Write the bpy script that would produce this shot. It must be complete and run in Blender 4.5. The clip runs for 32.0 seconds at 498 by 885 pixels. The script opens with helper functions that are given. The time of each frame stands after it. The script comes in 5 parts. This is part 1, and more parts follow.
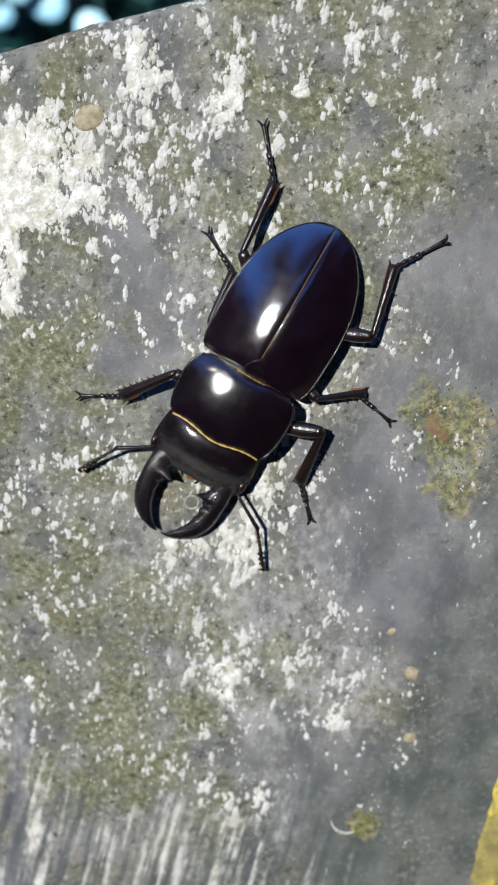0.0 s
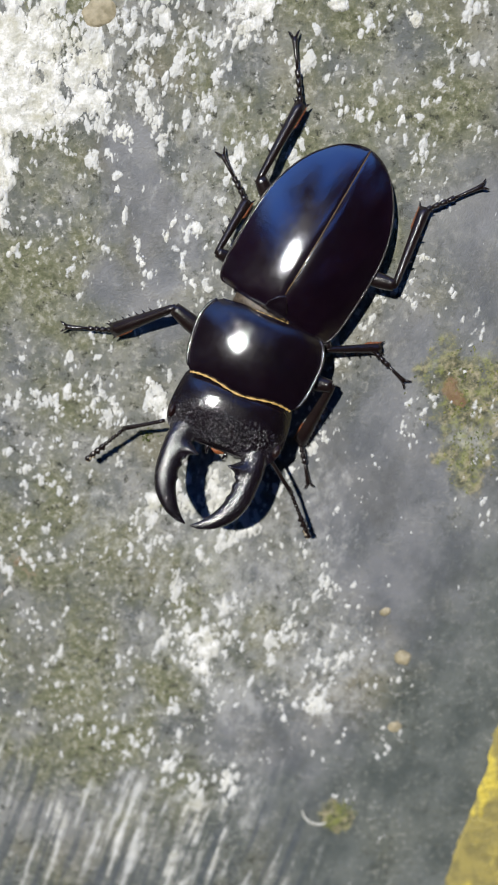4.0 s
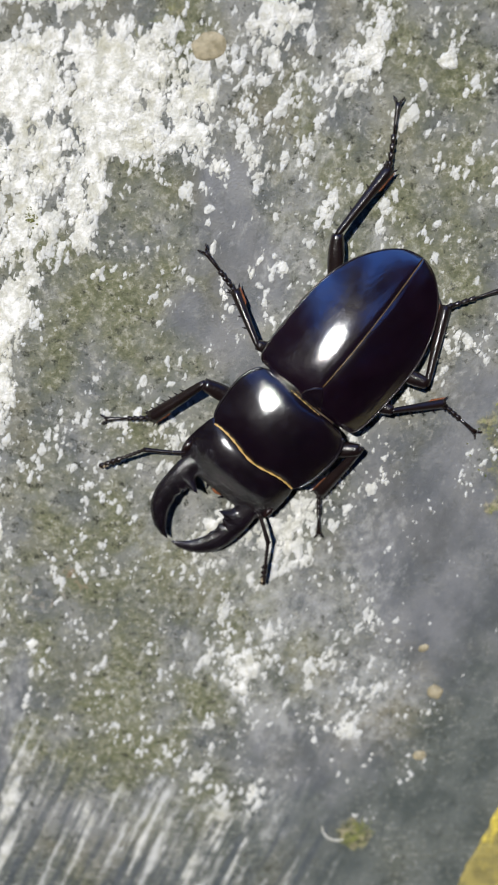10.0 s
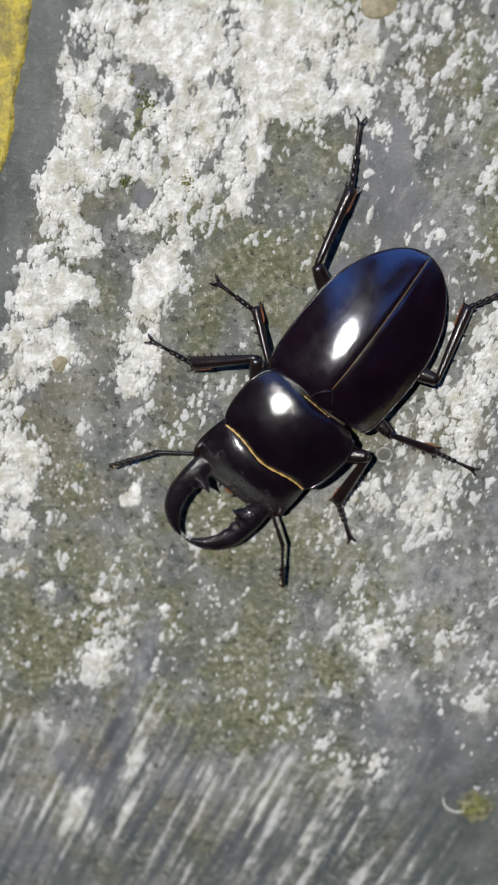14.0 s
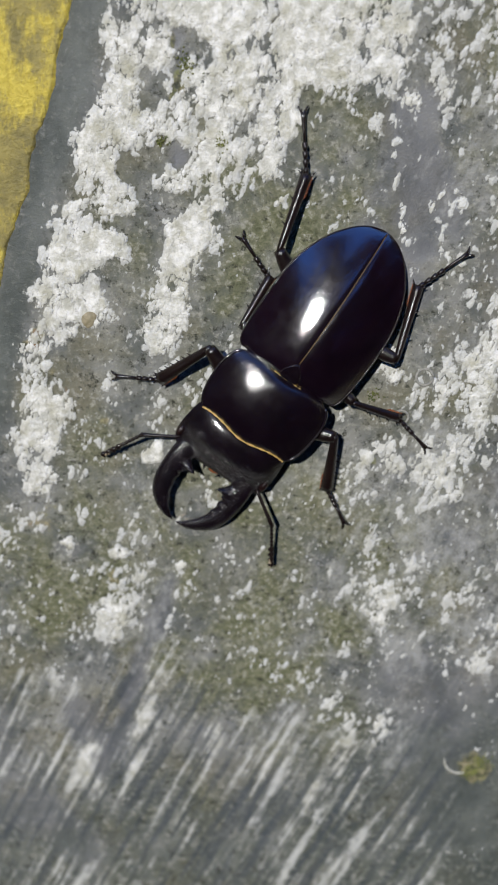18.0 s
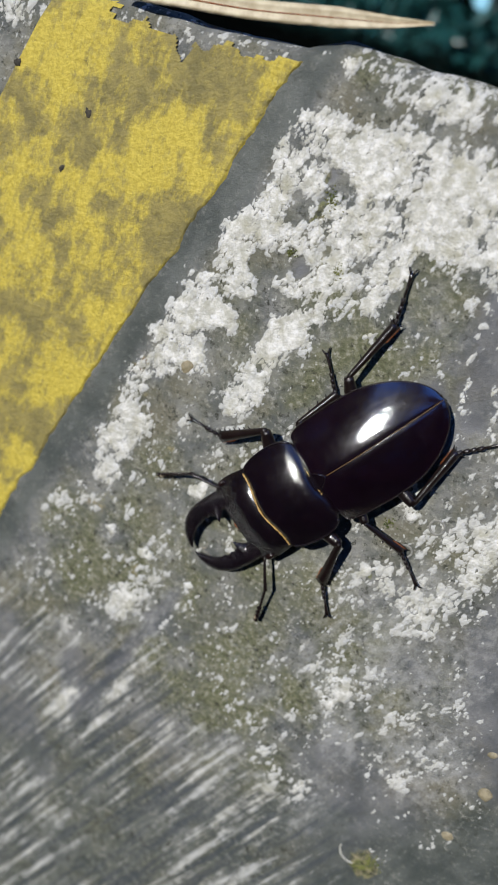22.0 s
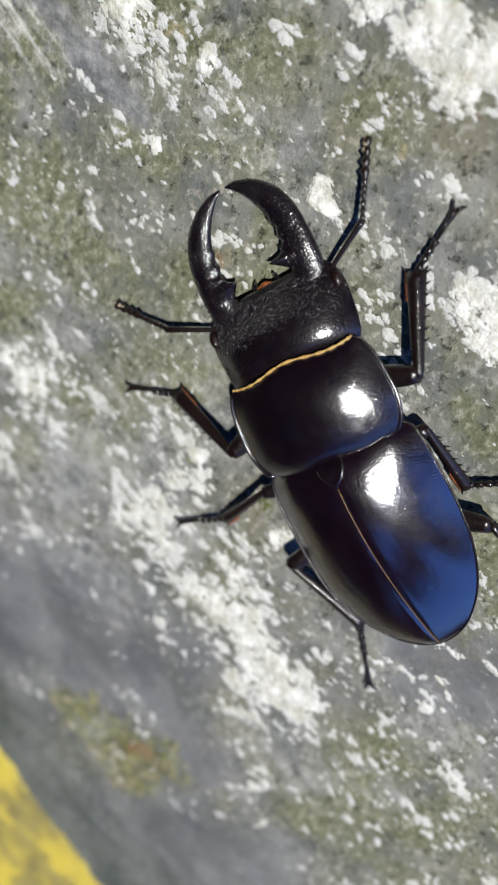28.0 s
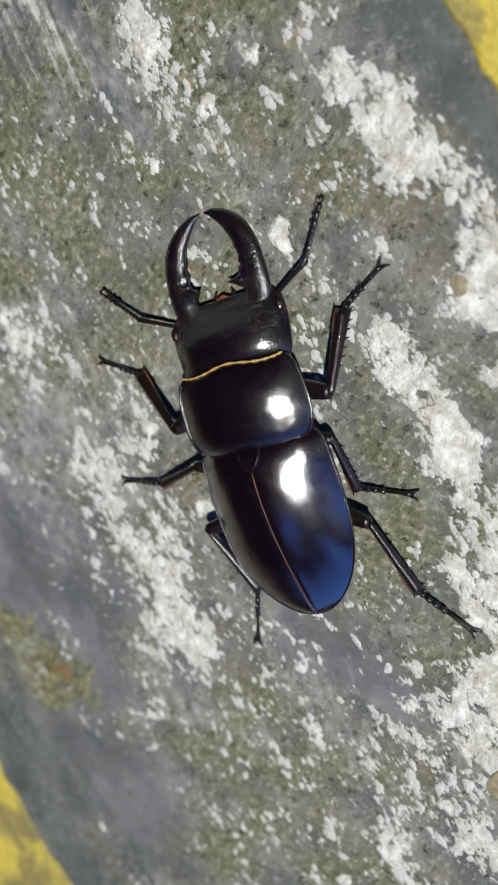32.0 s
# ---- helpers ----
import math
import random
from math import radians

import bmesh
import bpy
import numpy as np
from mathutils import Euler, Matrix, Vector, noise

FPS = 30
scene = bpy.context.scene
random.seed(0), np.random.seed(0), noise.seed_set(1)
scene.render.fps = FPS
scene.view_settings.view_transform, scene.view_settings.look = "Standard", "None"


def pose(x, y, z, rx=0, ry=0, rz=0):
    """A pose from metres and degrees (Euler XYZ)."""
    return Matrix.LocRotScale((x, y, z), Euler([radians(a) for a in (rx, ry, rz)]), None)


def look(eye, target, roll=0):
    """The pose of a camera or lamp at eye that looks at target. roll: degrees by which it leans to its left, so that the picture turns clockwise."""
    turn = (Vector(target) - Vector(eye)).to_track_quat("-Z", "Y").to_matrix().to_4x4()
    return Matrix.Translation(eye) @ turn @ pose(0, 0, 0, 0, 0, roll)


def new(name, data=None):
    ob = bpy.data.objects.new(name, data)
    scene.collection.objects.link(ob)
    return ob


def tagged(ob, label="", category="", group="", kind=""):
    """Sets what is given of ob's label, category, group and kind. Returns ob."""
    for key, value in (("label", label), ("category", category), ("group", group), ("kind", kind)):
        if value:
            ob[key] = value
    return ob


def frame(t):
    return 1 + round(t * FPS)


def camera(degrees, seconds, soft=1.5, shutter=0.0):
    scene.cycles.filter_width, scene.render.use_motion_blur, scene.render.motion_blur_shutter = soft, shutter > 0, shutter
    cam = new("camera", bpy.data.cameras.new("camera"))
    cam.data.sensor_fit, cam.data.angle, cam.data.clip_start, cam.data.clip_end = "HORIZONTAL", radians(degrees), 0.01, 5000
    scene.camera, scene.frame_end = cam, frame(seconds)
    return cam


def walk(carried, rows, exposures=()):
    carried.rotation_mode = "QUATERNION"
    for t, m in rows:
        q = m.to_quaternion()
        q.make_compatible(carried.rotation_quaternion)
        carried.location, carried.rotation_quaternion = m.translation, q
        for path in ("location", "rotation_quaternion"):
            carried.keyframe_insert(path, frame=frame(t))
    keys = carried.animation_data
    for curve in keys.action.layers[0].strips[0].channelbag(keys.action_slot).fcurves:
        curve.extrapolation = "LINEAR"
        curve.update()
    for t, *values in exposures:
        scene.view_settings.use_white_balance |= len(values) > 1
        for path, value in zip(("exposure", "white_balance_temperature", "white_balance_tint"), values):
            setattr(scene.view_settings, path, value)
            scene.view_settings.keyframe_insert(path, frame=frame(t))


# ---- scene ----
EXPOSURES = [(0, 1.19), (2, 1.18), (6, 1.14), (7, 1.07), (8, 1.25), (9.5, 1.16), (10.5, 1.06), (11.5, 1.05), (12.5, 0.93), (14, 0.87), (15, 0.8), (18, 0.77), (20, 0.96), (21, 0.83), (22, 0.78), (24, 0.98), (26.5, 1.15), (29, 1.14), (31, 0.97), (32, 0.89)]
cam = camera(32.29, 32.0, 1.9)
walk(cam, [
    (0, pose(0.0546, 0.0055, 0.1787, -13.57, 1.94, -13.26)),
    (0.5, pose(0.0516, -0.0032, 0.1733, -13.16, 1.97, -11.38)),
    (1, pose(0.0477, 0.0002, 0.1748, -12.63, 1.19, -10.71)),
    (1.5, pose(0.0502, -0.0014, 0.1718, -12.40, 1.64, -10.47)),
    (2, pose(0.0485, -0.0031, 0.1679, -13.24, 1.77, -10.49)),
    (2.5, pose(0.0426, -0.0034, 0.1684, -13.67, 1.36, -10.09)),
    (3, pose(0.0458, -0.0037, 0.1687, -13.80, 0.92, -9.82)),
    (3.5, pose(0.0464, -0.0038, 0.1670, -14.02, 0.88, -9.10)),
    (5.5, pose(0.0480, 0.0035, 0.1598, -15.25, 1.95, -6.86)),
    (6, pose(0.0441, 0.0107, 0.1631, -15.12, 1.41, -5.44)),
    (6.5, pose(0.0405, 0.0092, 0.1603, -15.48, 1.37, -4.87)),
    (7, pose(0.0389, 0.0026, 0.1580, -15.96, 0.71, -4.32)),
    (7.5, pose(0.0409, 0.0028, 0.1583, -16.47, 0.45, -4.08)),
    (8, pose(0.0406, 0.0018, 0.1600, -16.39, 0.18, -4.19)),
    (8.5, pose(0.0394, 0.0143, 0.1654, -16.26, 0.61, -4.42)),
    (9, pose(0.0372, 0.0138, 0.1653, -16.19, 0.48, -4.03)),
    (9.5, pose(0.0325, 0.0105, 0.1611, -16.67, 0.45, -3.58)),
    (10, pose(0.0298, 0.0128, 0.1639, -16.84, 0.43, -3.57)),
    (10.5, pose(0.0313, 0.0128, 0.1659, -16.77, 0.28, -3.92)),
    (11, pose(0.0291, 0.0114, 0.1643, -17.05, 0.36, -3.85)),
    (11.5, pose(0.0243, 0.0098, 0.1642, -16.93, 1.16, -3.66)),
    (12, pose(0.0201, 0.0076, 0.1607, -17.63, 1.06, -3.42)),
    (12.5, pose(0.0191, 0.0135, 0.1626, -18.22, 2.44, -3.17)),
    (13, pose(0.0127, 0.0125, 0.1625, -18.51, 2.69, -3.32)),
    (13.5, pose(0.0067, 0.0147, 0.1651, -18.59, 2.95, -3.14)),
    (14, pose(0.0078, 0.0132, 0.1634, -18.74, 2.90, -3.15)),
    (14.5, pose(0.0036, 0.0146, 0.1658, -18.56, 2.70, -3.03)),
    (15, pose(-0.0017, 0.0153, 0.1669, -19.11, 2.83, -3.16)),
    (15.5, pose(-0.0014, 0.0164, 0.1716, -18.87, 2.68, -3.39)),
    (17.5, pose(-0.0046, 0.0149, 0.1679, -20.39, 1.54, -2.59)),
    (18, pose(-0.0017, 0.0055, 0.1717, -18.10, 1.76, -1.20)),
    (18.5, pose(-0.0019, 0.0019, 0.1769, -15.60, 1.54, -0.43)),
    (19, pose(0.0000, 0.0000, 0.1733, -15.35, 1.38, -0.19)),
    (19.5, pose(-0.0061, 0.0026, 0.1758, -15.03, 2.42, 2.76)),
    (20, pose(-0.0000, 0.0063, 0.1701, -16.38, 5.02, 5.59)),
    (20.5, pose(-0.0030, 0.0163, 0.1655, -17.87, 10.49, 9.42)),
    (21, pose(0.0292, 0.0191, 0.1671, -18.83, 15.04, 9.78)),
    (21.5, pose(0.0303, 0.0243, 0.1727, -16.57, 20.58, 13.69)),
    (22, pose(0.0301, 0.0388, 0.1836, -16.01, 20.78, 17.28)),
    (22.5, pose(0.0503, 0.0404, 0.1738, -16.31, 20.47, 17.44)),
    (23, pose(0.0425, 0.0365, 0.1747, -16.07, 20.70, 20.17)),
    (23.5, pose(0.0256, 0.0273, 0.1678, -16.20, 19.07, 33.55)),
    (24, pose(-0.0067, 0.0056, 0.1675, -14.89, 14.15, 53.25)),
    (24.5, pose(-0.0137, -0.0084, 0.1666, -14.85, 12.08, 65.38)),
    (26.5, pose(-0.0530, -0.0208, 0.1215, -19.54, 20.12, 106.00)),
    (27, pose(-0.0498, -0.0157, 0.1205, -18.42, 22.33, 110.37)),
    (27.5, pose(-0.0523, -0.0193, 0.1175, -18.71, 22.65, 112.78)),
    (28, pose(-0.0509, -0.0203, 0.1161, -19.11, 23.19, 114.60)),
    (28.5, pose(-0.0530, -0.0185, 0.1185, -19.18, 22.16, 115.02)),
    (29, pose(-0.0528, -0.0167, 0.1205, -18.88, 22.43, 115.38)),
    (29.5, pose(-0.0583, -0.0145, 0.1199, -17.70, 23.28, 118.31)),
    (30, pose(-0.0604, -0.0127, 0.1222, -17.63, 22.93, 119.83)),
    (30.5, pose(-0.0611, -0.0095, 0.1249, -16.53, 24.12, 121.51)),
    (31, pose(-0.0644, -0.0091, 0.1298, -16.48, 24.01, 122.99)),
    (31.5, pose(-0.0664, -0.0071, 0.1343, -15.63, 24.72, 124.82)),
    (32, pose(-0.0663, -0.0080, 0.1354, -15.55, 25.31, 125.08)),
], EXPOSURES)

# daylight: clear sky and one sun
SUN = Vector((-0.25, 0.42, 1.0)).normalized()
world = bpy.data.worlds.new("world")
scene.world = world
world.use_nodes = True
wn, wl = world.node_tree.nodes, world.node_tree.links
sky = wn.new("ShaderNodeTexSky")
sky.sky_type = "NISHITA"
sky.sun_disc = False
sky.air_density, sky.dust_density, sky.ozone_density = 1.0, 0.0, 4.5
sky.sun_elevation = math.asin(SUN.z)
sky.sun_rotation = math.atan2(SUN.x, SUN.y)
deep = wn.new("ShaderNodeHueSaturation")
deep.inputs["Saturation"].default_value = 1.28
deep.inputs["Hue"].default_value = 0.518
wl.new(sky.outputs[0], deep.inputs["Color"])
wl.new(deep.outputs[0], wn["Background"].inputs[0])
wn["Background"].inputs[1].default_value = 0.10
sun_data = bpy.data.lights.new("sun", "SUN")
sun_data.energy, sun_data.angle, sun_data.color = 2.35, radians(1.0), (1.0, 0.99, 0.95)
sun = new("sun", sun_data)
sun.matrix_world = look(SUN * 8, (0, 0, 0))

MM = 0.001


# ---- materials ----
class Mat:
    """A node material, with short ways to add noise, steps and mixes."""

    def __init__(self, name):
        self.m = bpy.data.materials.new(name)
        self.m.use_nodes = True
        self.t = self.m.node_tree
        self.b = self.t.nodes["Principled BSDF"]

    def put(self, socket, v):
        if isinstance(v, bpy.types.NodeSocket):
            self.t.links.new(v, socket)
        else:
            socket.default_value = v

    def math(self, op, a, b=0.0, clamp=False):
        node = self.t.nodes.new("ShaderNodeMath")
        node.operation, node.use_clamp = op, clamp
        self.put(node.inputs[0], a)
        self.put(node.inputs[1], b)
        return node.outputs[0]

    def noise(self, vec, scale, detail=4.0, rough=0.6):
        node = self.t.nodes.new("ShaderNodeTexNoise")
        self.put(node.inputs["Vector"], vec)
        node.inputs["Scale"].default_value = scale
        node.inputs["Detail"].default_value = detail
        node.inputs["Roughness"].default_value = rough
        return node.outputs[0]

    def step(self, v, lo, hi, to0=0.0, to1=1.0):
        node = self.t.nodes.new("ShaderNodeMapRange")
        node.interpolation_type = "SMOOTHSTEP"
        self.put(node.inputs[0], v)
        for k, x in zip((1, 2, 3, 4), (lo, hi, to0, to1)):
            node.inputs[k].default_value = x
        return node.outputs[0]

    def mix(self, fac, a, b):
        node = self.t.nodes.new("ShaderNodeMix")
        node.data_type = "RGBA"
        self.put(node.inputs[0], fac)
        for sock, v in ((node.inputs[6], a), (node.inputs[7], b)):
            self.put(sock, v if isinstance(v, bpy.types.NodeSocket) else (*v, 1.0))
        return node.outputs[2]

    def coords(self, stretch=None, turn=0.0):
        """Object coordinates in metres, turned and squeezed if asked."""
        c = self.t.nodes.new("ShaderNodeTexCoord").outputs["Object"]
        if stretch is None:
            return c
        turned = self.t.nodes.new("ShaderNodeMapping")
        self.put(turned.inputs[0], c)
        turned.inputs["Rotation"].default_value = (0, 0, turn)
        node = self.t.nodes.new("ShaderNodeMapping")
        self.put(node.inputs[0], turned.outputs[0])
        node.inputs["Scale"].default_value = stretch
        return node.outputs[0]

    def attr(self, name):
        node = self.t.nodes.new("ShaderNodeAttribute")
        node.attribute_name = name
        return node.outputs["Fac"]

    def bump(self, height, distance, strength=1.0, normal=None):
        node = self.t.nodes.new("ShaderNodeBump")
        node.inputs["Strength"].default_value = strength
        node.inputs["Distance"].default_value = distance
        self.put(node.inputs["Height"], height)
        if normal is not None:
            self.put(node.inputs["Normal"], normal)
        return node.outputs[0]

    def finish(self, color=None, rough=0.5, normal=None, **extra):
        if color is not None:
            self.put(self.b.inputs["Base Color"], color if isinstance(color, bpy.types.NodeSocket) else (*color, 1.0))
        self.put(self.b.inputs["Roughness"], rough)
        if normal is not None:
            self.put(self.b.inputs["Normal"], normal)
            self.put(self.b.inputs["Coat Normal"], normal)
        for key, v in extra.items():
            self.put(self.b.inputs[key.replace("_", " ")], v)
        return self.m


STREAK_TURN = radians(28)
BAND_TURN = math.atan2(48.0, 131.0)  # the painted bands lean this far from the y axis


def granules(m, vec, scale, cover, seed):
    """Rounded crumbs: how far inside one a place lies, where cover (0 to 1) says how many there are."""
    move = m.t.nodes.new("ShaderNodeVectorMath")
    move.operation = "MULTIPLY_ADD"
    wobble = m.t.nodes.new("ShaderNodeTexNoise")
    wobble.inputs["Scale"].default_value = scale * 0.9
    wobble.inputs["Detail"].default_value = 3
    m.put(wobble.inputs["Vector"], vec)
    m.put(move.inputs[0], wobble.outputs["Color"])
    move.inputs[1].default_value = (1.3 / scale,) * 3
    m.put(move.inputs[2], vec)
    cells = m.t.nodes.new("ShaderNodeTexVoronoi")
    cells.inputs["Scale"].default_value = scale
    shift = m.t.nodes.new("ShaderNodeVectorMath")
    shift.inputs[1].default_value = (seed, seed * 0.7, 0)
    m.put(shift.inputs[0], move.outputs[0])
    m.put(cells.inputs["Vector"], shift.outputs[0])
    tone = m.t.nodes.new("ShaderNodeSeparateColor")
    m.put(tone.inputs[0], cells.outputs["Color"])
    reach = m.math("SUBTRACT", m.math("MULTIPLY", cover, 1.45), m.math("MULTIPLY", tone.outputs[0], 0.80))
    return m.math("SUBTRACT", reach, cells.outputs["Distance"])


def concrete_material():
    m = Mat("weathered_concrete")
    c = m.coords()
    along = m.coords((1.0, 0.62, 1.0), BAND_TURN)
    brushed = m.coords((1.0, 0.055, 1.0), STREAK_TURN)
    names = ("lichen", "moss", "bare", "streak", "brown", "olive", "veil", "falloff_film")
    white, moss, bare, streak, brown, olive, veil, falloff_film = (m.attr(k) for k in names)
    grain = m.noise(c, 2600, 3, 0.7)
    n1 = m.noise(along, 300, 5, 0.62)
    n2 = m.noise(along, 110, 4, 0.6)
    n3 = m.noise(brushed, 480, 3, 0.55)
    gritty = m.noise(c, 780, 4, 0.70)
    pits = m.noise(c, 520, 5, 0.76)
    cloud = m.noise(c, 150, 5, 0.68)
    drift = m.noise(c, 62, 4, 0.6)
    rough_part = m.math("SUBTRACT", 1.0, m.math("MULTIPLY", bare, 0.85))
    base = m.mix(m.step(n2, 0.34, 0.66), (0.105, 0.112, 0.112), (0.25, 0.248, 0.235))
    base = m.mix(m.math("MULTIPLY", m.step(drift, 0.46, 0.66), 0.6), base, (0.20, 0.172, 0.115))
    green = m.mix(m.step(gritty, 0.28, 0.72), (0.080, 0.088, 0.045), (0.225, 0.222, 0.140))
    base = m.mix(m.math("MULTIPLY", olive, m.step(drift, 0.30, 0.62)), base, green)
    cement = m.mix(m.step(n2, 0.3, 0.7), (0.082, 0.087, 0.097), (0.145, 0.148, 0.160))
    base = m.mix(m.math("MULTIPLY", bare, 0.85), base, cement)
    # darker tone painted for the fading light and for leftover paint
    dim_old = m.mix(m.step(n2, 0.35, 0.65), (0.050, 0.061, 0.053), (0.092, 0.104, 0.092))
    worn = m.step(m.math("ADD", falloff_film, m.math("MULTIPLY", m.math("SUBTRACT", cloud, 0.5), 0.9)), 0.15, 0.85)
    base = m.mix(m.math("MULTIPLY", worn, 0.75), base, dim_old)
    base = m.mix(m.math("MULTIPLY", m.math("MULTIPLY", m.step(gritty, 0.52, 0.68), rough_part), 0.55), base, (0.40, 0.39, 0.35))
    base = m.mix(m.math("MULTIPLY", m.math("MULTIPLY", m.step(pits, 0.47, 0.33), rough_part), 0.95), base, (0.030, 0.031, 0.022))
    combed = m.math("MULTIPLY", m.math("MULTIPLY", m.step(n3, 0.50, 0.36), streak), 0.65)
    base = m.mix(combed, base, (0.050, 0.060, 0.072))
    mossy = m.step(m.math("ADD", moss, m.math("MULTIPLY", m.math("SUBTRACT", m.math("MULTIPLY", m.math("ADD", n1, pits), 0.5), 0.5), 2.6)), 0.36, 0.86)
    base = m.mix(m.math("MULTIPLY", mossy, 0.7), base, m.mix(m.step(pits, 0.42, 0.60), m.mix(m.step(gritty, 0.35, 0.65), (0.030, 0.034, 0.012), (0.10, 0.095, 0.03)), m.mix(m.step(n1, 0.4, 0.6), (0.20, 0.215, 0.045), (0.34, 0.29, 0.17))))
    browned = m.step(m.math("ADD", brown, m.math("MULTIPLY", m.math("SUBTRACT", gritty, 0.5), 1.2)), 0.5, 0.85)
    base = m.mix(m.math("MULTIPLY", browned, 0.75), base, m.mix(n1, (0.10, 0.055, 0.028), (0.26, 0.15, 0.08)))
    hazy = m.math("ADD", m.math("MULTIPLY", veil, 0.5), m.math("MULTIPLY", m.math("SUBTRACT", m.noise(along, 480, 4, 0.7), 0.5), 1.6))
    base = m.mix(m.math("MULTIPLY", m.step(hazy, 0.12, 0.62), 0.4), base, (0.48, 0.48, 0.465))
    # the pale crust: crumbs of two sizes that run together where it is thick
    cover = m.math("ADD", m.math("MULTIPLY", m.math("SUBTRACT", white, 0.06), 1.2), m.math("MULTIPLY", m.math("SUBTRACT", n2, 0.5), 0.5))
    cover = m.math("ADD", cover, m.math("MULTIPLY", m.math("SUBTRACT", n1, 0.5), 1.1), True)
    large = granules(m, along, 560, cover, 0.0)
    small = granules(m, along, 1050, m.math("MULTIPLY", cover, 0.98), 0.37)
    crumb = m.math("MAXIMUM", m.math("MULTIPLY", large, 1.2), small)
    crumb = m.math("ADD", crumb, m.math("MULTIPLY", m.math("SUBTRACT", gritty, 0.5), 0.5))
    crust = m.step(crumb, -0.05, 0.20)
    lines = m.math("ADD", m.math("MULTIPLY", m.math("SUBTRACT", n3, 0.5), 3.2), m.math("MULTIPLY", m.math("SUBTRACT", m.noise(along, 640, 4, 0.7), 0.5), 1.1))
    lines = m.step(m.math("ADD", lines, m.math("SUBTRACT", white, 0.47)), -0.05, 0.65)
    ran = m.step(streak, 0.15, 0.75)
    crust = m.math("ADD", m.math("MULTIPLY", crust, m.math("SUBTRACT", 1.0, ran)), m.math("MULTIPLY", m.math("MULTIPLY", lines, 0.8), ran))
    chalk = m.mix(m.step(m.noise(c, 420, 4, 0.7), 0.36, 0.66), (0.50, 0.49, 0.43), (0.86, 0.845, 0.81))
    chalk = m.mix(m.math("MULTIPLY", m.step(cloud, 0.48, 0.66), 0.65), chalk, (0.40, 0.38, 0.27))
    chalk = m.mix(m.step(cover, 0.35, 0.95), (0.56, 0.56, 0.54), chalk)
    color = m.mix(crust, base, chalk)
    height = m.math("ADD", m.math("MULTIPLY", m.step(crumb, -0.1, 0.7), m.math("MULTIPLY", m.math("SUBTRACT", 1.0, ran), 0.45)), m.math("MULTIPLY", grain, 0.22))
    height = m.math("ADD", height, m.math("MULTIPLY", m.math("ADD", gritty, pits), m.math("MULTIPLY", rough_part, 0.7)))
    rough = m.step(bare, 0.0, 1.0, 0.85, 0.5)
    return m.finish(color, rough, m.bump(height, 0.0006, 1.0), Specular_IOR_Level=0.35)


def paint_material():
    m = Mat("worn_yellow_paint")
    c = m.coords()
    drawn = m.coords((1.0, 0.45, 1.0), radians(8))
    n = m.noise(c, 190, 6, 0.72)
    n2 = m.noise(c, 900, 4, 0.72)
    big = m.noise(c, 44, 5, 0.6)
    fray = m.noise(drawn, 260, 7, 0.75)
    color = m.mix(m.step(n2, 0.30, 0.70), (0.47, 0.36, 0.045), (0.66, 0.53, 0.085))
    both = m.math("ADD", m.math("MULTIPLY", fray, 0.55), m.math("MULTIPLY", big, 0.75))
    stain = m.step(both, 0.58, 0.72)
    color = m.mix(m.math("MULTIPLY", stain, 0.85), color, m.mix(m.step(n, 0.38, 0.62), (0.13, 0.115, 0.055), (0.27, 0.225, 0.08)))
    color = m.mix(m.math("MULTIPLY", m.step(m.noise(c, 420, 5, 0.75), 0.61, 0.72), 0.7), color, (0.10, 0.085, 0.045))
    return m.finish(color, 0.6, m.bump(m.math("ADD", n2, n), 0.0006, 0.9))


def chitin_material(name, low, high, rough, size, depth, gloss, ior, front=None, calm=0.2, lines=0.0):
    """Dark shell under a clear gloss, its skin full of fine grains; front: where, along x, the grains grow coarse, mm."""
    m = Mat(name)
    c = m.coords()
    cloud = m.noise(c, 180, 3, 0.6)
    wear = m.noise(c, 420, 4, 0.65)
    vor = m.t.nodes.new("ShaderNodeTexVoronoi")
    m.put(vor.inputs["Vector"], c)
    vor.inputs["Scale"].default_value = size
    grains = m.math("SUBTRACT", 1.0, m.math("MULTIPLY", vor.outputs["Distance"], vor.outputs["Distance"]))
    color = m.mix(cloud, low, high)
    h = m.math("ADD", m.math("MULTIPLY", grains, 0.7), m.math("MULTIPLY", m.noise(c, size * 1.7, 2, 0.6), 0.5))
    h = m.math("ADD", h, m.math("MULTIPLY", m.step(wear, 0.3, 0.7), 0.35))
    r = m.step(wear, 0.3, 0.7, rough * 0.8, rough * 1.2)
    shine = m.step(wear, 0.3, 0.7, gloss * 0.8, gloss * 1.25)
    if front:
        sep = m.t.nodes.new("ShaderNodeSeparateXYZ")
        m.put(sep.inputs[0], c)
        uneven = m.math("ADD", sep.outputs[0], m.math("MULTIPLY", m.math("SUBTRACT", m.noise(c, 260, 3, 0.6), 0.5), 0.004))
        coarse = m.step(uneven, front[0] * MM, front[1] * MM)
        h = m.math("MULTIPLY", h, m.step(coarse, 0.0, 1.0, calm, 1.0))
        shine = m.math("ADD", shine, m.math("MULTIPLY", coarse, 0.04))
    if lines:
        h = m.math("ADD", h, m.math("MULTIPLY", m.noise(m.coords((0.05, 1.0, 1.0)), 1100, 2, 0.5), lines))
    return m.finish(color, r, m.bump(h, depth, 1.0), IOR=1.45, Specular_IOR_Level=0.2, Coat_Weight=1.0, Coat_Roughness=shine, Coat_IOR=ior)


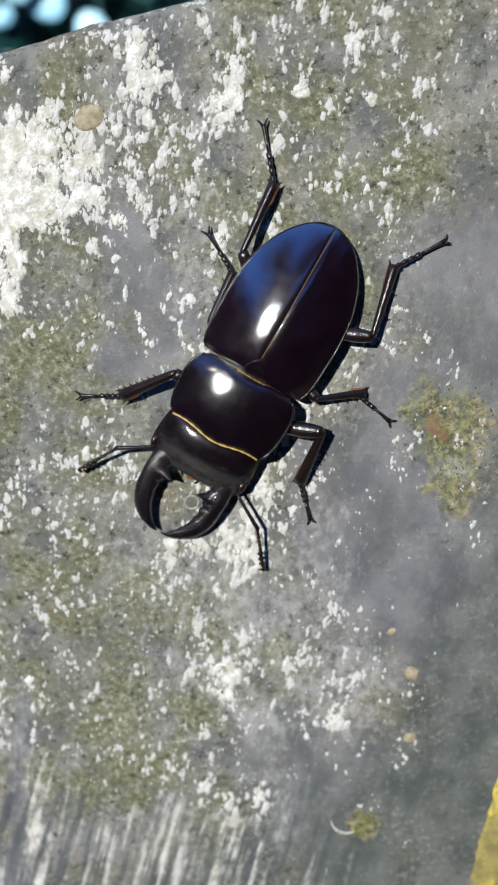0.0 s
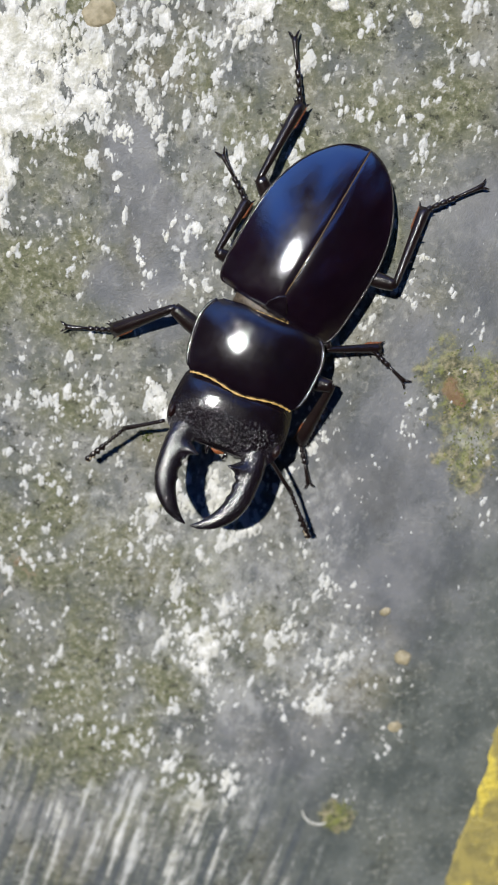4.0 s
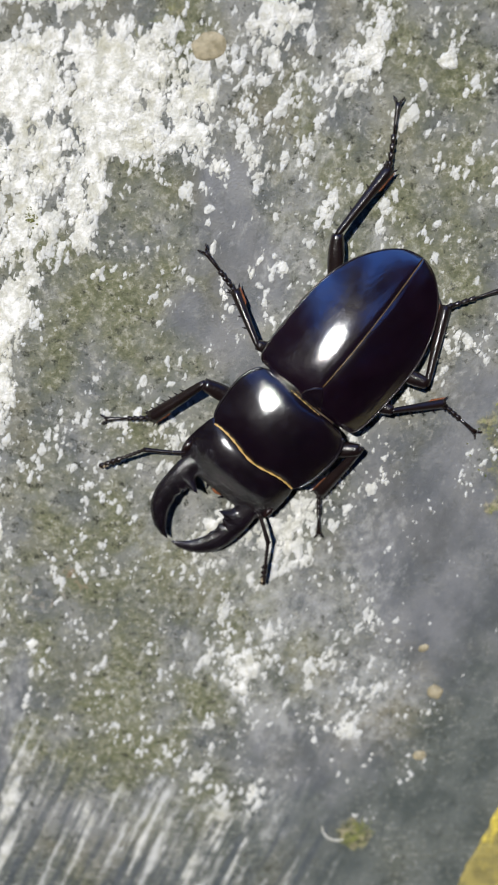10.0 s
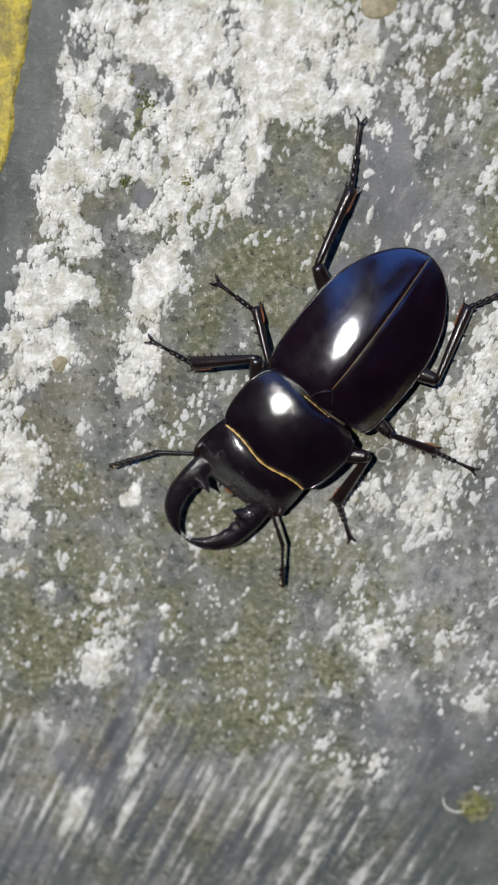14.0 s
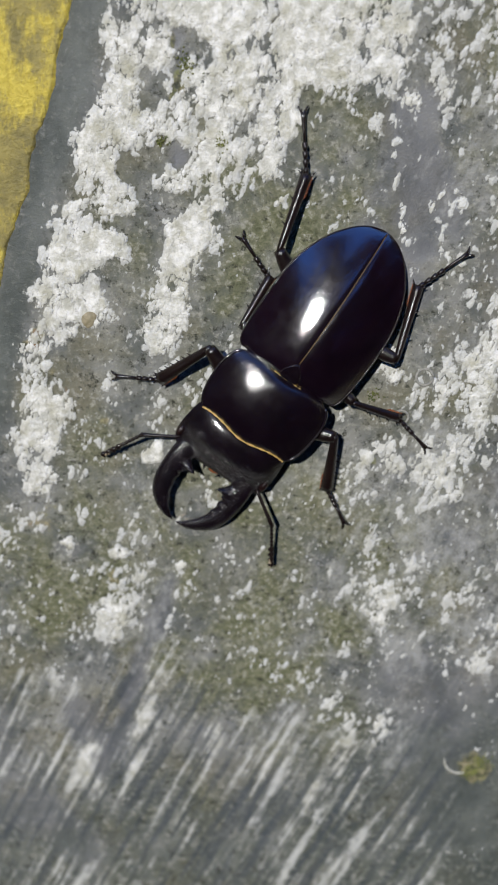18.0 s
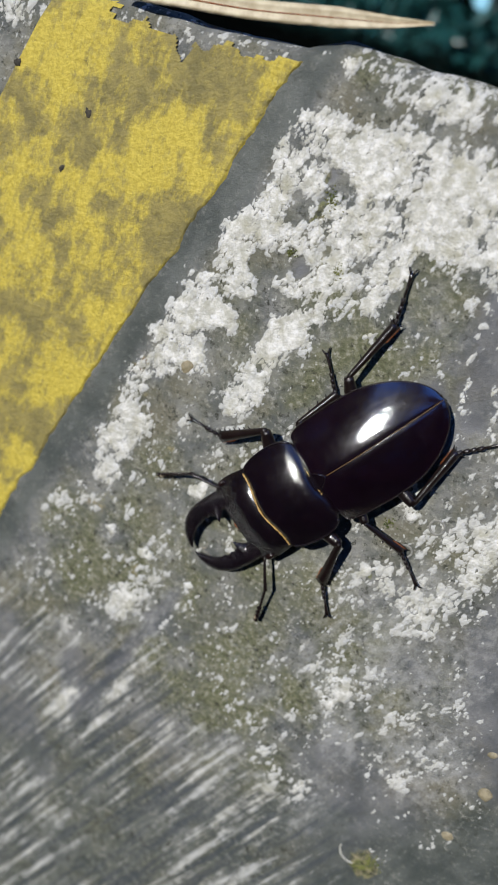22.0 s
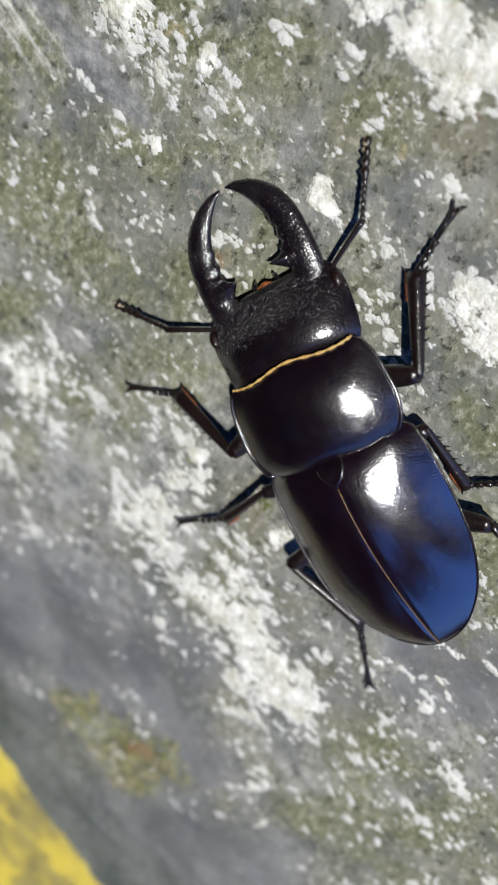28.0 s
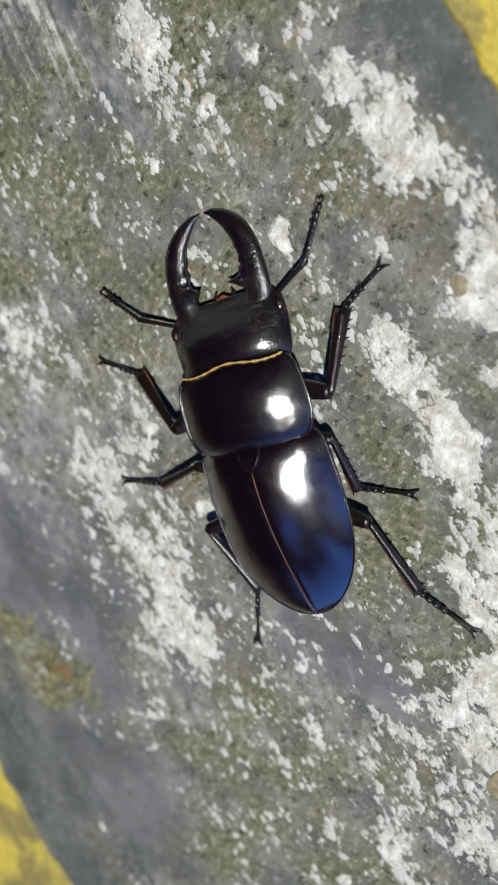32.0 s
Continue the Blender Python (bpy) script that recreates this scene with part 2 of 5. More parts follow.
def plain(name, a, b, scale, rough, bump=0.0002, **extra):
    m = Mat(name)
    c = m.coords()
    n = m.noise(c, scale, 4, 0.6)
    return m.finish(m.mix(m.step(n, 0.3, 0.7), a, b), rough, m.bump(n, bump, 0.8), **extra)


CONCRETE = concrete_material()
PAINT = paint_material()
ELYTRA = chitin_material("polished_black_chitin", (0.002, 0.001, 0.0025), (0.011, 0.004, 0.010), 0.32, 3700, 0.000028, 0.095, 2.5, (-9.0, -1.0), 0.6, 0.8)
CHITIN = chitin_material("black_chitin", (0.002, 0.0012, 0.0025), (0.008, 0.0035, 0.0075), 0.40, 4000, 0.000030, 0.11, 1.9)
SHIELD = chitin_material("shield_chitin", (0.002, 0.0012, 0.0025), (0.008, 0.0035, 0.0075), 0.36, 3500, 0.000052, 0.10, 1.9, (5.0, 0.5), 0.45)
GRAIN = chitin_material("grain_chitin", (0.003, 0.002, 0.003), (0.010, 0.006, 0.009), 0.35, 3000, 0.00001, 0.22, 1.8)
GRANULAR = chitin_material("granular_black_chitin", (0.002, 0.0015, 0.0025), (0.008, 0.004, 0.0075), 0.40, 2700, 0.000085, 0.13, 1.65, (4.5, 7.5), 0.35)
LEG = chitin_material("leg_chitin", (0.003, 0.002, 0.003), (0.014, 0.007, 0.006), 0.40, 2800, 0.00006, 0.17, 1.5)
FRINGE = plain("golden_hair", (0.36, 0.20, 0.05), (0.66, 0.45, 0.16), 2500, 0.45, 0.0001)
COMB = plain("pale_down", (0.16, 0.12, 0.07), (0.40, 0.33, 0.24), 2500, 0.5, 0.0001)
RUSTY = plain("rust_red_hair", (0.10, 0.028, 0.010), (0.30, 0.09, 0.022), 2500, 0.5)
SEAM = plain("bronze_seam", (0.10, 0.055, 0.02), (0.26, 0.16, 0.06), 2500, 0.4, 0.0001)
PALE = plain("dark_membrane", (0.03, 0.022, 0.015), (0.10, 0.075, 0.05), 1500, 0.5)
EYE = plain("dark_eye", (0.006, 0.003, 0.003), (0.016, 0.006, 0.006), 2500, 0.2)
PEBBLE = plain("tan_aggregate", (0.20, 0.17, 0.10), (0.36, 0.31, 0.21), 600, 0.7, 0.0004)
MOSS = plain("moss_tuft", (0.060, 0.085, 0.018), (0.24, 0.24, 0.07), 230, 0.85)
DRY = plain("dry_blade", (0.42, 0.34, 0.22), (0.66, 0.58, 0.42), 300, 0.6)
# near-black because the shade below the parapet is put into the colour
SOIL = plain("shade_toned_soil", (0.004, 0.010, 0.010), (0.010, 0.020, 0.019), 6, 0.9, 0.01)
# dark leaf tone of the added screen overhead
SCREEN_LEAF = plain("screen_leaves", (0.008, 0.02, 0.012), (0.018, 0.04, 0.022), 9, 0.5, 0.001)
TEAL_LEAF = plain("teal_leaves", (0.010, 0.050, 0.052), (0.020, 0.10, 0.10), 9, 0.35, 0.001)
# pale blue tone painted for the sky glints between dark leaves
BOKEH_TONE = plain("bokeh_spots", (0.10, 0.40, 0.60), (0.40, 0.72, 0.86), 9, 0.4, 0.001)
CHIP = plain("bare_dark_chip", (0.02, 0.018, 0.014), (0.06, 0.05, 0.035), 900, 0.8)


# ---- building helpers ----
def part(name, bm, material, parent=None, label="", smooth=True):
    """Links a bmesh as one mesh object, under its thing or part."""
    mesh = bpy.data.meshes.new(name)
    bm.normal_update()
    bm.to_mesh(mesh)
    bm.free()
    mesh.materials.append(material)
    if smooth:
        mesh.shade_smooth()
    ob = new(name, mesh)
    if parent is not None:
        ob.parent = parent
    if label:
        tagged(ob, label)
    return ob


def skin(bm, rings, closed=True, cap=True):
    """Quads between rings of equal length; caps close the ends."""
    vs = [[bm.verts.new(p) for p in ring] for ring in rings]
    n = len(vs[0])
    for a, b in zip(vs, vs[1:]):
        for i in range(n if closed else n - 1):
            j = (i + 1) % n
            bm.faces.new((a[i], a[j], b[j], b[i]))
    if cap and closed:
        bm.faces.new(list(reversed(vs[0])))
        bm.faces.new(vs[-1])
    return vs


def tube(bm, points, radii, sides=10, flat=1.0):
    """A tube along points; radii one a point, flat squeezes it upright."""
    pts = [Vector(p) for p in points]
    rings = []
    for i, p in enumerate(pts):
        d = (pts[min(i + 1, len(pts) - 1)] - pts[max(i - 1, 0)]).normalized()
        side = d.cross(Vector((0, 0, 1)))
        side = side.normalized() if side.length > 1e-6 else Vector((0, 1, 0))
        up = side.cross(d)
        rings.append([p + (side * math.cos(a) + up * math.sin(a) * flat) * radii[i] for a in (2 * math.pi * k / sides for k in range(sides))])
    skin(bm, rings)


def curve(points, t):
    """Smooth interpolation through (x, y) pairs."""
    if t <= points[0][0]:
        return points[0][1]
    for k in range(len(points) - 1):
        (x0, y0), (x1, y1) = points[k], points[k + 1]
        if t <= x1:
            u = (t - x0) / (x1 - x0)
            m0 = (y1 - points[k - 1][1]) / (x1 - points[k - 1][0]) if k else (y1 - y0) / (x1 - x0)
            m1 = (points[k + 2][1] - y0) / (points[k + 2][0] - x0) if k + 2 < len(points) else (y1 - y0) / (x1 - x0)
            h = x1 - x0
            return (2 * u**3 - 3 * u**2 + 1) * y0 + (u**3 - 2 * u**2 + u) * h * m0 + (3 * u**2 - 2 * u**3) * y1 + (u**3 - u**2) * h * m1
    return points[-1][1]


def cone(bm, base, tip, r, sides=6):
    tube(bm, [base, (Vector(base) * 0.45 + Vector(tip) * 0.55), tip], [r, r * 0.62, r * 0.05], sides)


def blob(bm, centre, size, turn=0.0, wobble=0.12, detail=2):
    made = bmesh.ops.create_icosphere(bm, subdivisions=detail, radius=1.0)["verts"]
    m = Matrix.Translation(centre) @ Matrix.Rotation(turn, 4, "Z")
    for v in made:
        k = 1 + wobble * noise.noise(v.co * 1.7 + Vector(centre) * 900)
        v.co = m @ Vector((v.co.x * size[0] * k, v.co.y * size[1] * k, v.co.z * size[2] * k))


# ---- the parapet ----
TABLES = {}


def noise_table(seed):
    if seed not in TABLES:
        TABLES[seed] = np.random.default_rng(seed).uniform(-1, 1, (256, 256))
    return TABLES[seed]


def value_noise(x, y, cell, seed, octaves=3):
    """Soft noise of -1 to 1 on arrays of millimetres."""
    total, amp, norm = 0, 1.0, 0.0
    for o in range(octaves):
        table = noise_table(seed + o)
        u, v = x / cell + 400, y / cell + 400
        i, j = np.floor(u).astype(int), np.floor(v).astype(int)
        fu, fv = u - i, v - j
        fu, fv = fu * fu * (3 - 2 * fu), fv * fv * (3 - 2 * fv)
        g = lambda a, b: table[a % 256, b % 256]
        total = total + amp * ((g(i, j) * (1 - fu) + g(i + 1, j) * fu) * (1 - fv) + (g(i, j + 1) * (1 - fu) + g(i + 1, j + 1) * fu) * fv)
        norm, amp, cell = norm + amp, amp * 0.55, cell / 2
    return total / norm


def capsule(x, y, c, soft=0.5):
    """1 inside a line of half-width r from end to end, fading out round it."""
    x1, y1, x2, y2, r = c[:5]
    dx, dy = x2 - x1, y2 - y1
    t = np.clip(((x - x1) * dx + (y - y1) * dy) / max(dx * dx + dy * dy, 1e-6), 0, 1)
    d = np.hypot(x - x1 - t * dx, y - y1 - t * dy) / r
    return np.clip((1 + soft - d) / (2 * soft), 0, 1)


EDGE_Y = 53.0  # the parapet's outer edge, mm
# painted bands: edges as straight lines x = a + b * y, in mm
UPPER_EDGE = (-51.0, 0.366)
LOWER_EDGE = (124.5, 0.381)


def edge_x(line, y):
    """Where a band's edge runs; the lower one bows out a little."""
    bow = np.clip((np.asarray(y) + 100) / 55, 0, 1)
    return line[0] + line[1] * y + (5.5 * bow * bow * (3 - 2 * bow) if line is LOWER_EDGE else 0)


def band_edge(line, x, y, seed):
    """Millimetres to the right of a band's edge, with its brushed unevenness."""
    return (x - edge_x(line, y)) * 0.94 + value_noise(x, y, 9.0, seed, 3) * 1.5


# growth and wear on the concrete: from x, y to x, y, half-width (all mm), strength
CRUSTS = [
    (-31.8, -108.3, -32, -104.4, 3.6, 0.62), (-39.5, -90.9, -39.5, -90.9, 3.8, 0.5), (33.9, -42.5, 44.5, -27.4, 4.8, 0.64), (24.6, -55.2, 27.4, -45.1, 4.6, 0.55), (47.1, -20.2, 55.1, -28.2, 4.9, 0.6),
    (34.2, -12.1, 38.9, 0.3, 4.5, 0.37), (34.8, 2.7, 45, 27.7, 6.6, 0.34), (26.9, 21.8, 27.8, 22.5, 2.9, 0.52), (34.1, 36.7, 35.1, 38.7, 4.2, 0.53), (46.9, 29, 49.3, 35.8, 3.1, 0.49),
    (21.3, -61.4, 17, -76.8, 5.8, 0.44), (-1.8, -1.6, -1.9, -1.5, 0.7, 1.1), (27.8, -58.9, 39.3, -38.6, 4.2, 0.5), (41.5, -39.5, 49.4, -21.3, 5.8, 0.6), (39.4, -56.2, 48.3, -42.3, 4.2, 0.48),
]
CRUSTS += [
    (20.5, -89.6, 27.5, -81.7, 3.9, 0.46), (42.6, -103.6, 47.6, -97.2, 4.1, 0.5), (18.6, -126.4, 23.8, -119.8, 2.8, 0.5), (-37.2, -86.6, -33.2, -83.1, 3.6, 0.45), (-63.4, -77.8, -60.6, -69.7, 2.5, 0.55),
    (-55.1, -58.2, -47.1, -37.2, 3.2, 0.5), (16.5, 37.7, 21.3, 12.1, 6.9, 0.46), (-1.5, 1.9, 6.3, 3.3, 3.2, 0.5), (3.6, 33.4, 9.3, 23.2, 6.1, 0.9), (-0.3, 22.1, -1.2, 13.2, 3.9, 0.85),
    (-4.5, 9.5, -4.2, 5.3, 2.6, 0.82), (37.1, 43, 38.4, 36.5, 4.3, 0.62), (31.7, 39, 31.7, 29.7, 2.3, 0.55), (28.1, 25.2, 30.7, 16.2, 2.2, 0.5), (20.9, 25, 23, 16.9, 2, 0.6),
]
CRUSTS += [
    (52.6, 39.6, 49.7, 27.9, 3.1, 0.64), (63.8, 30.3, 63.9, 30.3, 1.3, 1.05), (77.5, 27.5, 77.6, 27.5, 1.3, 1.05), (21.1, 1.9, 23.2, -6.8, 1.1, 0.62), (29.3, -1, 28.4, -4.1, 0.8, 0.59),
    (31.8, -7.6, 36.3, -16.6, 3.2, 0.49), (42.2, 0.9, 42.4, -8.5, 2.1, 0.43), (5.3, -26.2, 11.6, -37.2, 2.9, 0.52), (20.1, -33.3, 20.9, -35.7, 2.5, 0.72), (-1.4, -1.3, -1.3, -1.3, 1, 1.1),
    (58.9, 16.4, 66.4, 3.8, 6.1, 0.3), (73.1, 15.1, 76.8, 4.8, 5, 0.28), (76.1, -14.9, 76.2, -14.9, 0.9, 0.9), (69.5, -20.8, 69.6, -20.8, 1.3, 0.8), (65.2, -19.3, 71.7, -19.9, 2.7, 0.5),
]
CRUSTS += [
    (52.5, -47.9, 56.6, -55.5, 4.7, 0.36), (-27, 35.3, -11.3, 28.8, 5.6, 0.88), (-9, 34.2, 10.8, 27.5, 6.9, 0.88), (10.8, 34.8, 16.7, 29, 4.5, 0.8), (-30.8, 28.1, -29.7, 17.4, 3, 0.84),
    (-21.5, 16, -11.8, 21.3, 4.2, 0.76), (-35.6, 11.8, -21.7, 13, 3.9, 0.78), (-10.9, 18.3, 0.5, 21.5, 4, 0.8), (-38.2, 7.8, -33.6, 0.3, 3.5, 0.84), (-45, -3.4, -32.7, -1.9, 3, 0.8),
    (-47.2, -12.1, -35.8, -10.4, 4.2, 0.9), (-49.3, -19.9, -39.1, -20.4, 4.1, 0.86), (-21.5, 1.8, -14.8, 6.6, 3.8, 0.84), (-17.2, 2.6, -6.2, 8.2, 2.5, 0.74), (-19.9, -5.7, -15.4, -2.7, 2.6, 0.85),
]
CRUSTS += [
    (-22.8, -15.4, -19, -7.9, 2.9, 0.86), (-25.8, -24.4, -22.1, -20, 2.7, 0.8), (-27.3, -29, -27.2, -30.2, 1.2, 0.8), (-54.5, -32.7, -51, -42.6, 4.6, 0.74), (-54.4, -50.1, -53, -58, 3, 0.68),
    (-61.6, -41, -63.4, -44.7, 2.5, 0.5), (10.7, 23.8, 18.7, 22.4, 2.1, 0.72), (15.7, 26.3, 20.7, 27.8, 2.1, 0.74), (11.6, 17.1, 12.6, 14.1, 1, 0.7), (25.6, 28.5, 31.3, 32.6, 2.4, 0.49),
    (29.7, 22.7, 31.6, 25.3, 1.9, 0.5), (18.7, 17.6, 20.9, 5.7, 1.2, 0.55), (32.4, -1, 34.6, -3.1, 1.5, 0.55), (31.3, -36.1, 36, -43.5, 2.8, 0.58), (19, -54, 28.3, -55.6, 3.4, 0.54),
]
CRUSTS += [
    (0, -65, 4.7, -69.2, 3.8, 0.42), (-28.1, -53, -28, -53, 1.9, 1.15), (-36.6, -76.2, -36.4, -76.2, 2.3, 1.1), (-49.2, -72.8, -49, -72.8, 1.3, 0.75), (-41.5, -90.4, -40.6, -94.9, 3.6, 0.82),
    (-33.9, -107.2, -33.4, -108.8, 2.6, 0.74), (-24, -79.4, -23.9, -79.4, 1.1, 0.9), (-63.9, -92.9, -65.4, -94.4, 4, 0.56), (-64.6, -69.8, -66, -71.2, 3.7, 0.56), (-52.8, -110, -54.3, -111.6, 4.1, 0.5),
    (19.8, -86.2, 21.7, -90.5, 2.9, 0.6), (-1.8, -1.5, -1.7, -1.5, 1, 1.1), (-4, 11.1, -3.5, 9.5, 1, 0.8), (-56.3, -59.2, -53.4, -42.6, 3, 0.68), (-53.4, -42.6, -51.1, -29.5, 2.9, 0.7),
]
CRUSTS += [
    (-62.3, -71, -59.3, -65.1, 2.4, 0.6), (-51.5, -52.6, -48.4, -25.6, 3.6, 0.74), (-24.2, -25.7, -18.9, -7.4, 3.5, 0.64), (33.6, 28.2, 35.6, 34.9, 5.4, 0.43), (-53.5, -58.7, -57.6, -50.5, 2.6, 0.6),
    (34.7, -47.2, 48.2, -24.1, 8.3, 0.52), (40.5, -12.8, 52.6, 12.3, 8, 0.36), (33.1, -62.8, 31, -48.8, 6.3, 0.5), (-13.9, 50.8, 5.5, 49, 4.1, 0.56), (-29.2, 48.5, -22.7, 48, 1.8, 0.8),
    (-21.3, 51, -15.3, 51.3, 2, 0.6), (-0.6, 46.8, 7.7, 46.4, 2.7, 0.6), (-107.2, 38.9, -98.3, 41.1, 2.7, 0.5),
]
CRUSTS += [
    (15, -118, 5, -146, 2, 0.74), (21, -119, 13, -146, 1.2, 0.66), (-47, -126, -56, -150, 1.6, 0.6), (-33, -116, -41, -142, 2, 0.66), (-18, -124, -27, -150, 2.2, 0.6), (-2, -122, -9, -140, 1.4, 0.56),
]
CRUSTS += [
    (-24, 35, -12, 35, 3.6, 0.68), (-12, 35, -1, 36, 3.6, 0.68), (-1, 36, 9, 26, 3.6, 0.68), (-6, 24, -12, 12, 3.6, 0.68), (-23, 15, -34, 16, 3.6, 0.68), (-17, 28, -27, 28, 3.6, 0.68),
    (-37, 5, -38, -5, 3.6, 0.68), (-41, -19, -50, -29, 3.6, 0.68), (-3, 46, -10, 47, 3.6, 0.68), (-11, 3, -16, -5, 3.6, 0.68), (-21, -16, -27, -27, 3.6, 0.68), (7, 39, 14, 28, 3.6, 0.68),
]
HOLES = [
    (-27, -84, -45, -134, 2.0, 1.0),
    (-19.5, 28.4, -16, 26.3, 1.8, 0.9), (-20.6, 7.4, -20.4, 7.4, 1.6, 0.8), (-32.1, 4.4, -30, 3.8, 1.5, 0.7), (-26.7, -8.6, -22.9, -2.4, 3, 0.9), (-34, -14.9, -32.2, -19.5, 2.5, 0.9),
    (-6.7, -3.2, 5.8, -16.7, 5.4, 0.8), (6.3, 6.5, 16.7, 7, 4.1, 0.6), (-48.1, -37.8, -44.9, -30.6, 1.4, 0.6), (-35.3, -6, -31, -7.3, 1.8, 0.7), (-25.5, 18.2, -25.4, 18.2, 2, 0.7),
    (-24.1, 10.1, -24, 10.1, 1.4, 0.5),
]
SMOOTH = [
    (-27, -84, -45, -134, 2.2, 0.9),
    (22.6, 14, 26, -11.3, 4.4, 1), (17.3, -10.5, 24.8, -21.1, 4.4, 0.9), (57, -48.3, 70, -61.6, 7.6, 1), (56.3, -60.4, 69, -84.6, 13.4, 1), (69.5, -71.6, 79.9, -75, 7.3, 0.9),
    (40.4, -115.8, 67.2, -129.6, 12.3, 0.8), (26, 16.7, 22.1, 1.8, 3.1, 0.9), (42, -12.8, 48.7, -38.1, 4.4, 0.3), (52.8, -56.7, 52.9, -42.9, 7.7, 0.9), (91.7, -28.2, 92.5, -11.6, 15.7, 0.9),
    (42.4, -62.6, 36, -69.2, 6.3, 0.6), (-16.6, -87.7, -11.8, -74.3, 4.2, 0.3), (22.8, 14.5, 31.5, -6.1, 4.1, 0.9), (18.8, -0.3, 27.3, -3.8, 2.6, 0.7), (29.5, -111.5, 41, -147.4, 11.8, 0.9),
]
SMOOTH += [
    (-74.7, -120.9, -64.1, -146.7, 9.4, 0.6), (-49.6, -118.1, -42.6, -129.7, 4.5, 0.7), (-63.7, -143.1, -51, -157.5, 6.5, 0.7), (-17.9, -126.7, -2.4, -147.1, 7.6, 0.4), (-20.5, 28.4, -20.4, 28.4, 1.8, 0.8),
    (-20.6, 7.4, -20.4, 7.4, 1.7, 0.8), (56.5, -74.4, 70.3, -53.8, 9, 0.9), (66.7, -128.4, 85.7, -64.1, 8.4, 0.8), (71.3, -29.5, 61.3, -47.6, 6.1, 0.8),
]
OLIVE = [
    (-6.7, -3.2, 4.7, -16.7, 7.6, 0.7), (6.4, 12.5, 15.7, -6.4, 6.2, 0.6), (-32.7, -1.9, -25.6, -22.1, 4.4, 0.5), (-14.1, -81, 16.7, -102.1, 14.9, 0.9), (-8.9, -104.6, 9, -114.2, 11.4, 0.8),
    (-63.4, -79.7, -39.5, -83.2, 9.5, 0.8), (-59.2, -87.1, -54.4, -90.1, 6.9, 0.7), (35.6, -66.1, 16.7, -65.5, 7.5, 0.5), (-27.8, -64.1, -10.1, -75.6, 7.8, 0.7), (40.4, 26, 44.4, 13.9, 6, 0.8),
    (62.3, 38.7, 76.9, 9.8, 10.7, 0.9), (83.1, 11.2, 83.2, -29.7, 6.3, 0.9), (-4.6, -4.2, 7.9, -23, 9.9, 1), (-1.5, -33.7, -9.9, -49.9, 8.2, 0.9), (19.2, 43, 14.1, 35.2, 4.8, 1),
]
OLIVE += [
    (-7.5, -65.2, 8.5, -79.7, 11.3, 0.7), (-13.8, -105.8, 7.9, -113.3, 13.6, 0.8), (28.8, -81.3, 9.3, -64.1, 11.2, 0.5), (-27.3, -101.8, -2.7, -87.9, 7.4, 0.7), (-39.2, -80.9, -46.1, -68.9, 5.5, 0.7),
    (-45.8, -59.7, -40.6, -49.4, 4.4, 0.5), (-11.6, -20.1, 3.5, -2.4, 4.8, 0.8), (49.2, 4.6, 68.3, 0.5, 13.3, 0.8), (8.3, 18.3, 6.7, 11.5, 5.7, 0.6), (-26, 50.4, 6.8, 51.5, 3.2, 0.9),
]
MOSSY = [
    (-14.3, 51.8, -11.8, 51.6, 1.5, 0.7), (-1.7, 49.7, 0.6, 49.8, 1.3, 0.7), (-21.5, 28, -21.5, 25.6, 1.3, 1.1), (-18.9, 21.7, -21.1, 17.9, 1.6, 0.85), (-31.4, 11.5, -31.3, 11.5, 1, 0.95),
    (-15.6, 10.2, -15.5, 10.2, 0.9, 0.9), (-8, 15, -7.9, 15, 1, 0.9), (-14.6, 9.6, -10.3, 9.9, 1, 0.7), (10.8, 33, 10.9, 33, 1.9, 0.6), (17.9, -54.6, 18, -54.6, 1.2, 0.8),
    (-50.4, -28, -52.3, -29.1, 1.5, 0.8), (-2.3, 13, -1.8, 12.4, 0.8, 0.7), (78.6, -37.3, 81.8, -42.2, 3.2, 1), (77, -53.6, 79.2, -55, 2.8, 1), (82.6, -55.3, 82.7, -55.3, 2.3, 0.9),
]
MOSSY += [
    (17.3, 43.2, 10.5, 38.3, 2.9, 0.55), (14.7, 32.3, 16.5, 30.2, 1.6, 0.6), (81.7, -48, 81.8, -48.1, 1.6, 0.8), (73.2, -35.7, 73.3, -35.7, 1.6, 0.8), (43, -132.4, 44.2, -133.2, 2.8, 1.1),
    (-56.9, -50.1, -56.7, -48.9, 1.5, 0.8), (-51.2, -26.6, -50.6, -28.2, 1.7, 0.8), (-39.1, -84.5, -40, -81.4, 1.9, 0.6), (-38.6, -46.9, -38.7, -46.9, 0.9, 0.8), (-47.2, -35.8, -47.2, -35.7, 0.8, 0.8),
    (80.5, -42.7, 80.7, -39.3, 4, 0.9), (74.2, -36.6, 74.1, -36.5, 1.6, 0.8), (-52.7, -68.7, -51.6, -65.8, 3.4, 0.5), (-41.6, -92.2, -41.7, -92.1, 2.4, 0.5),
]
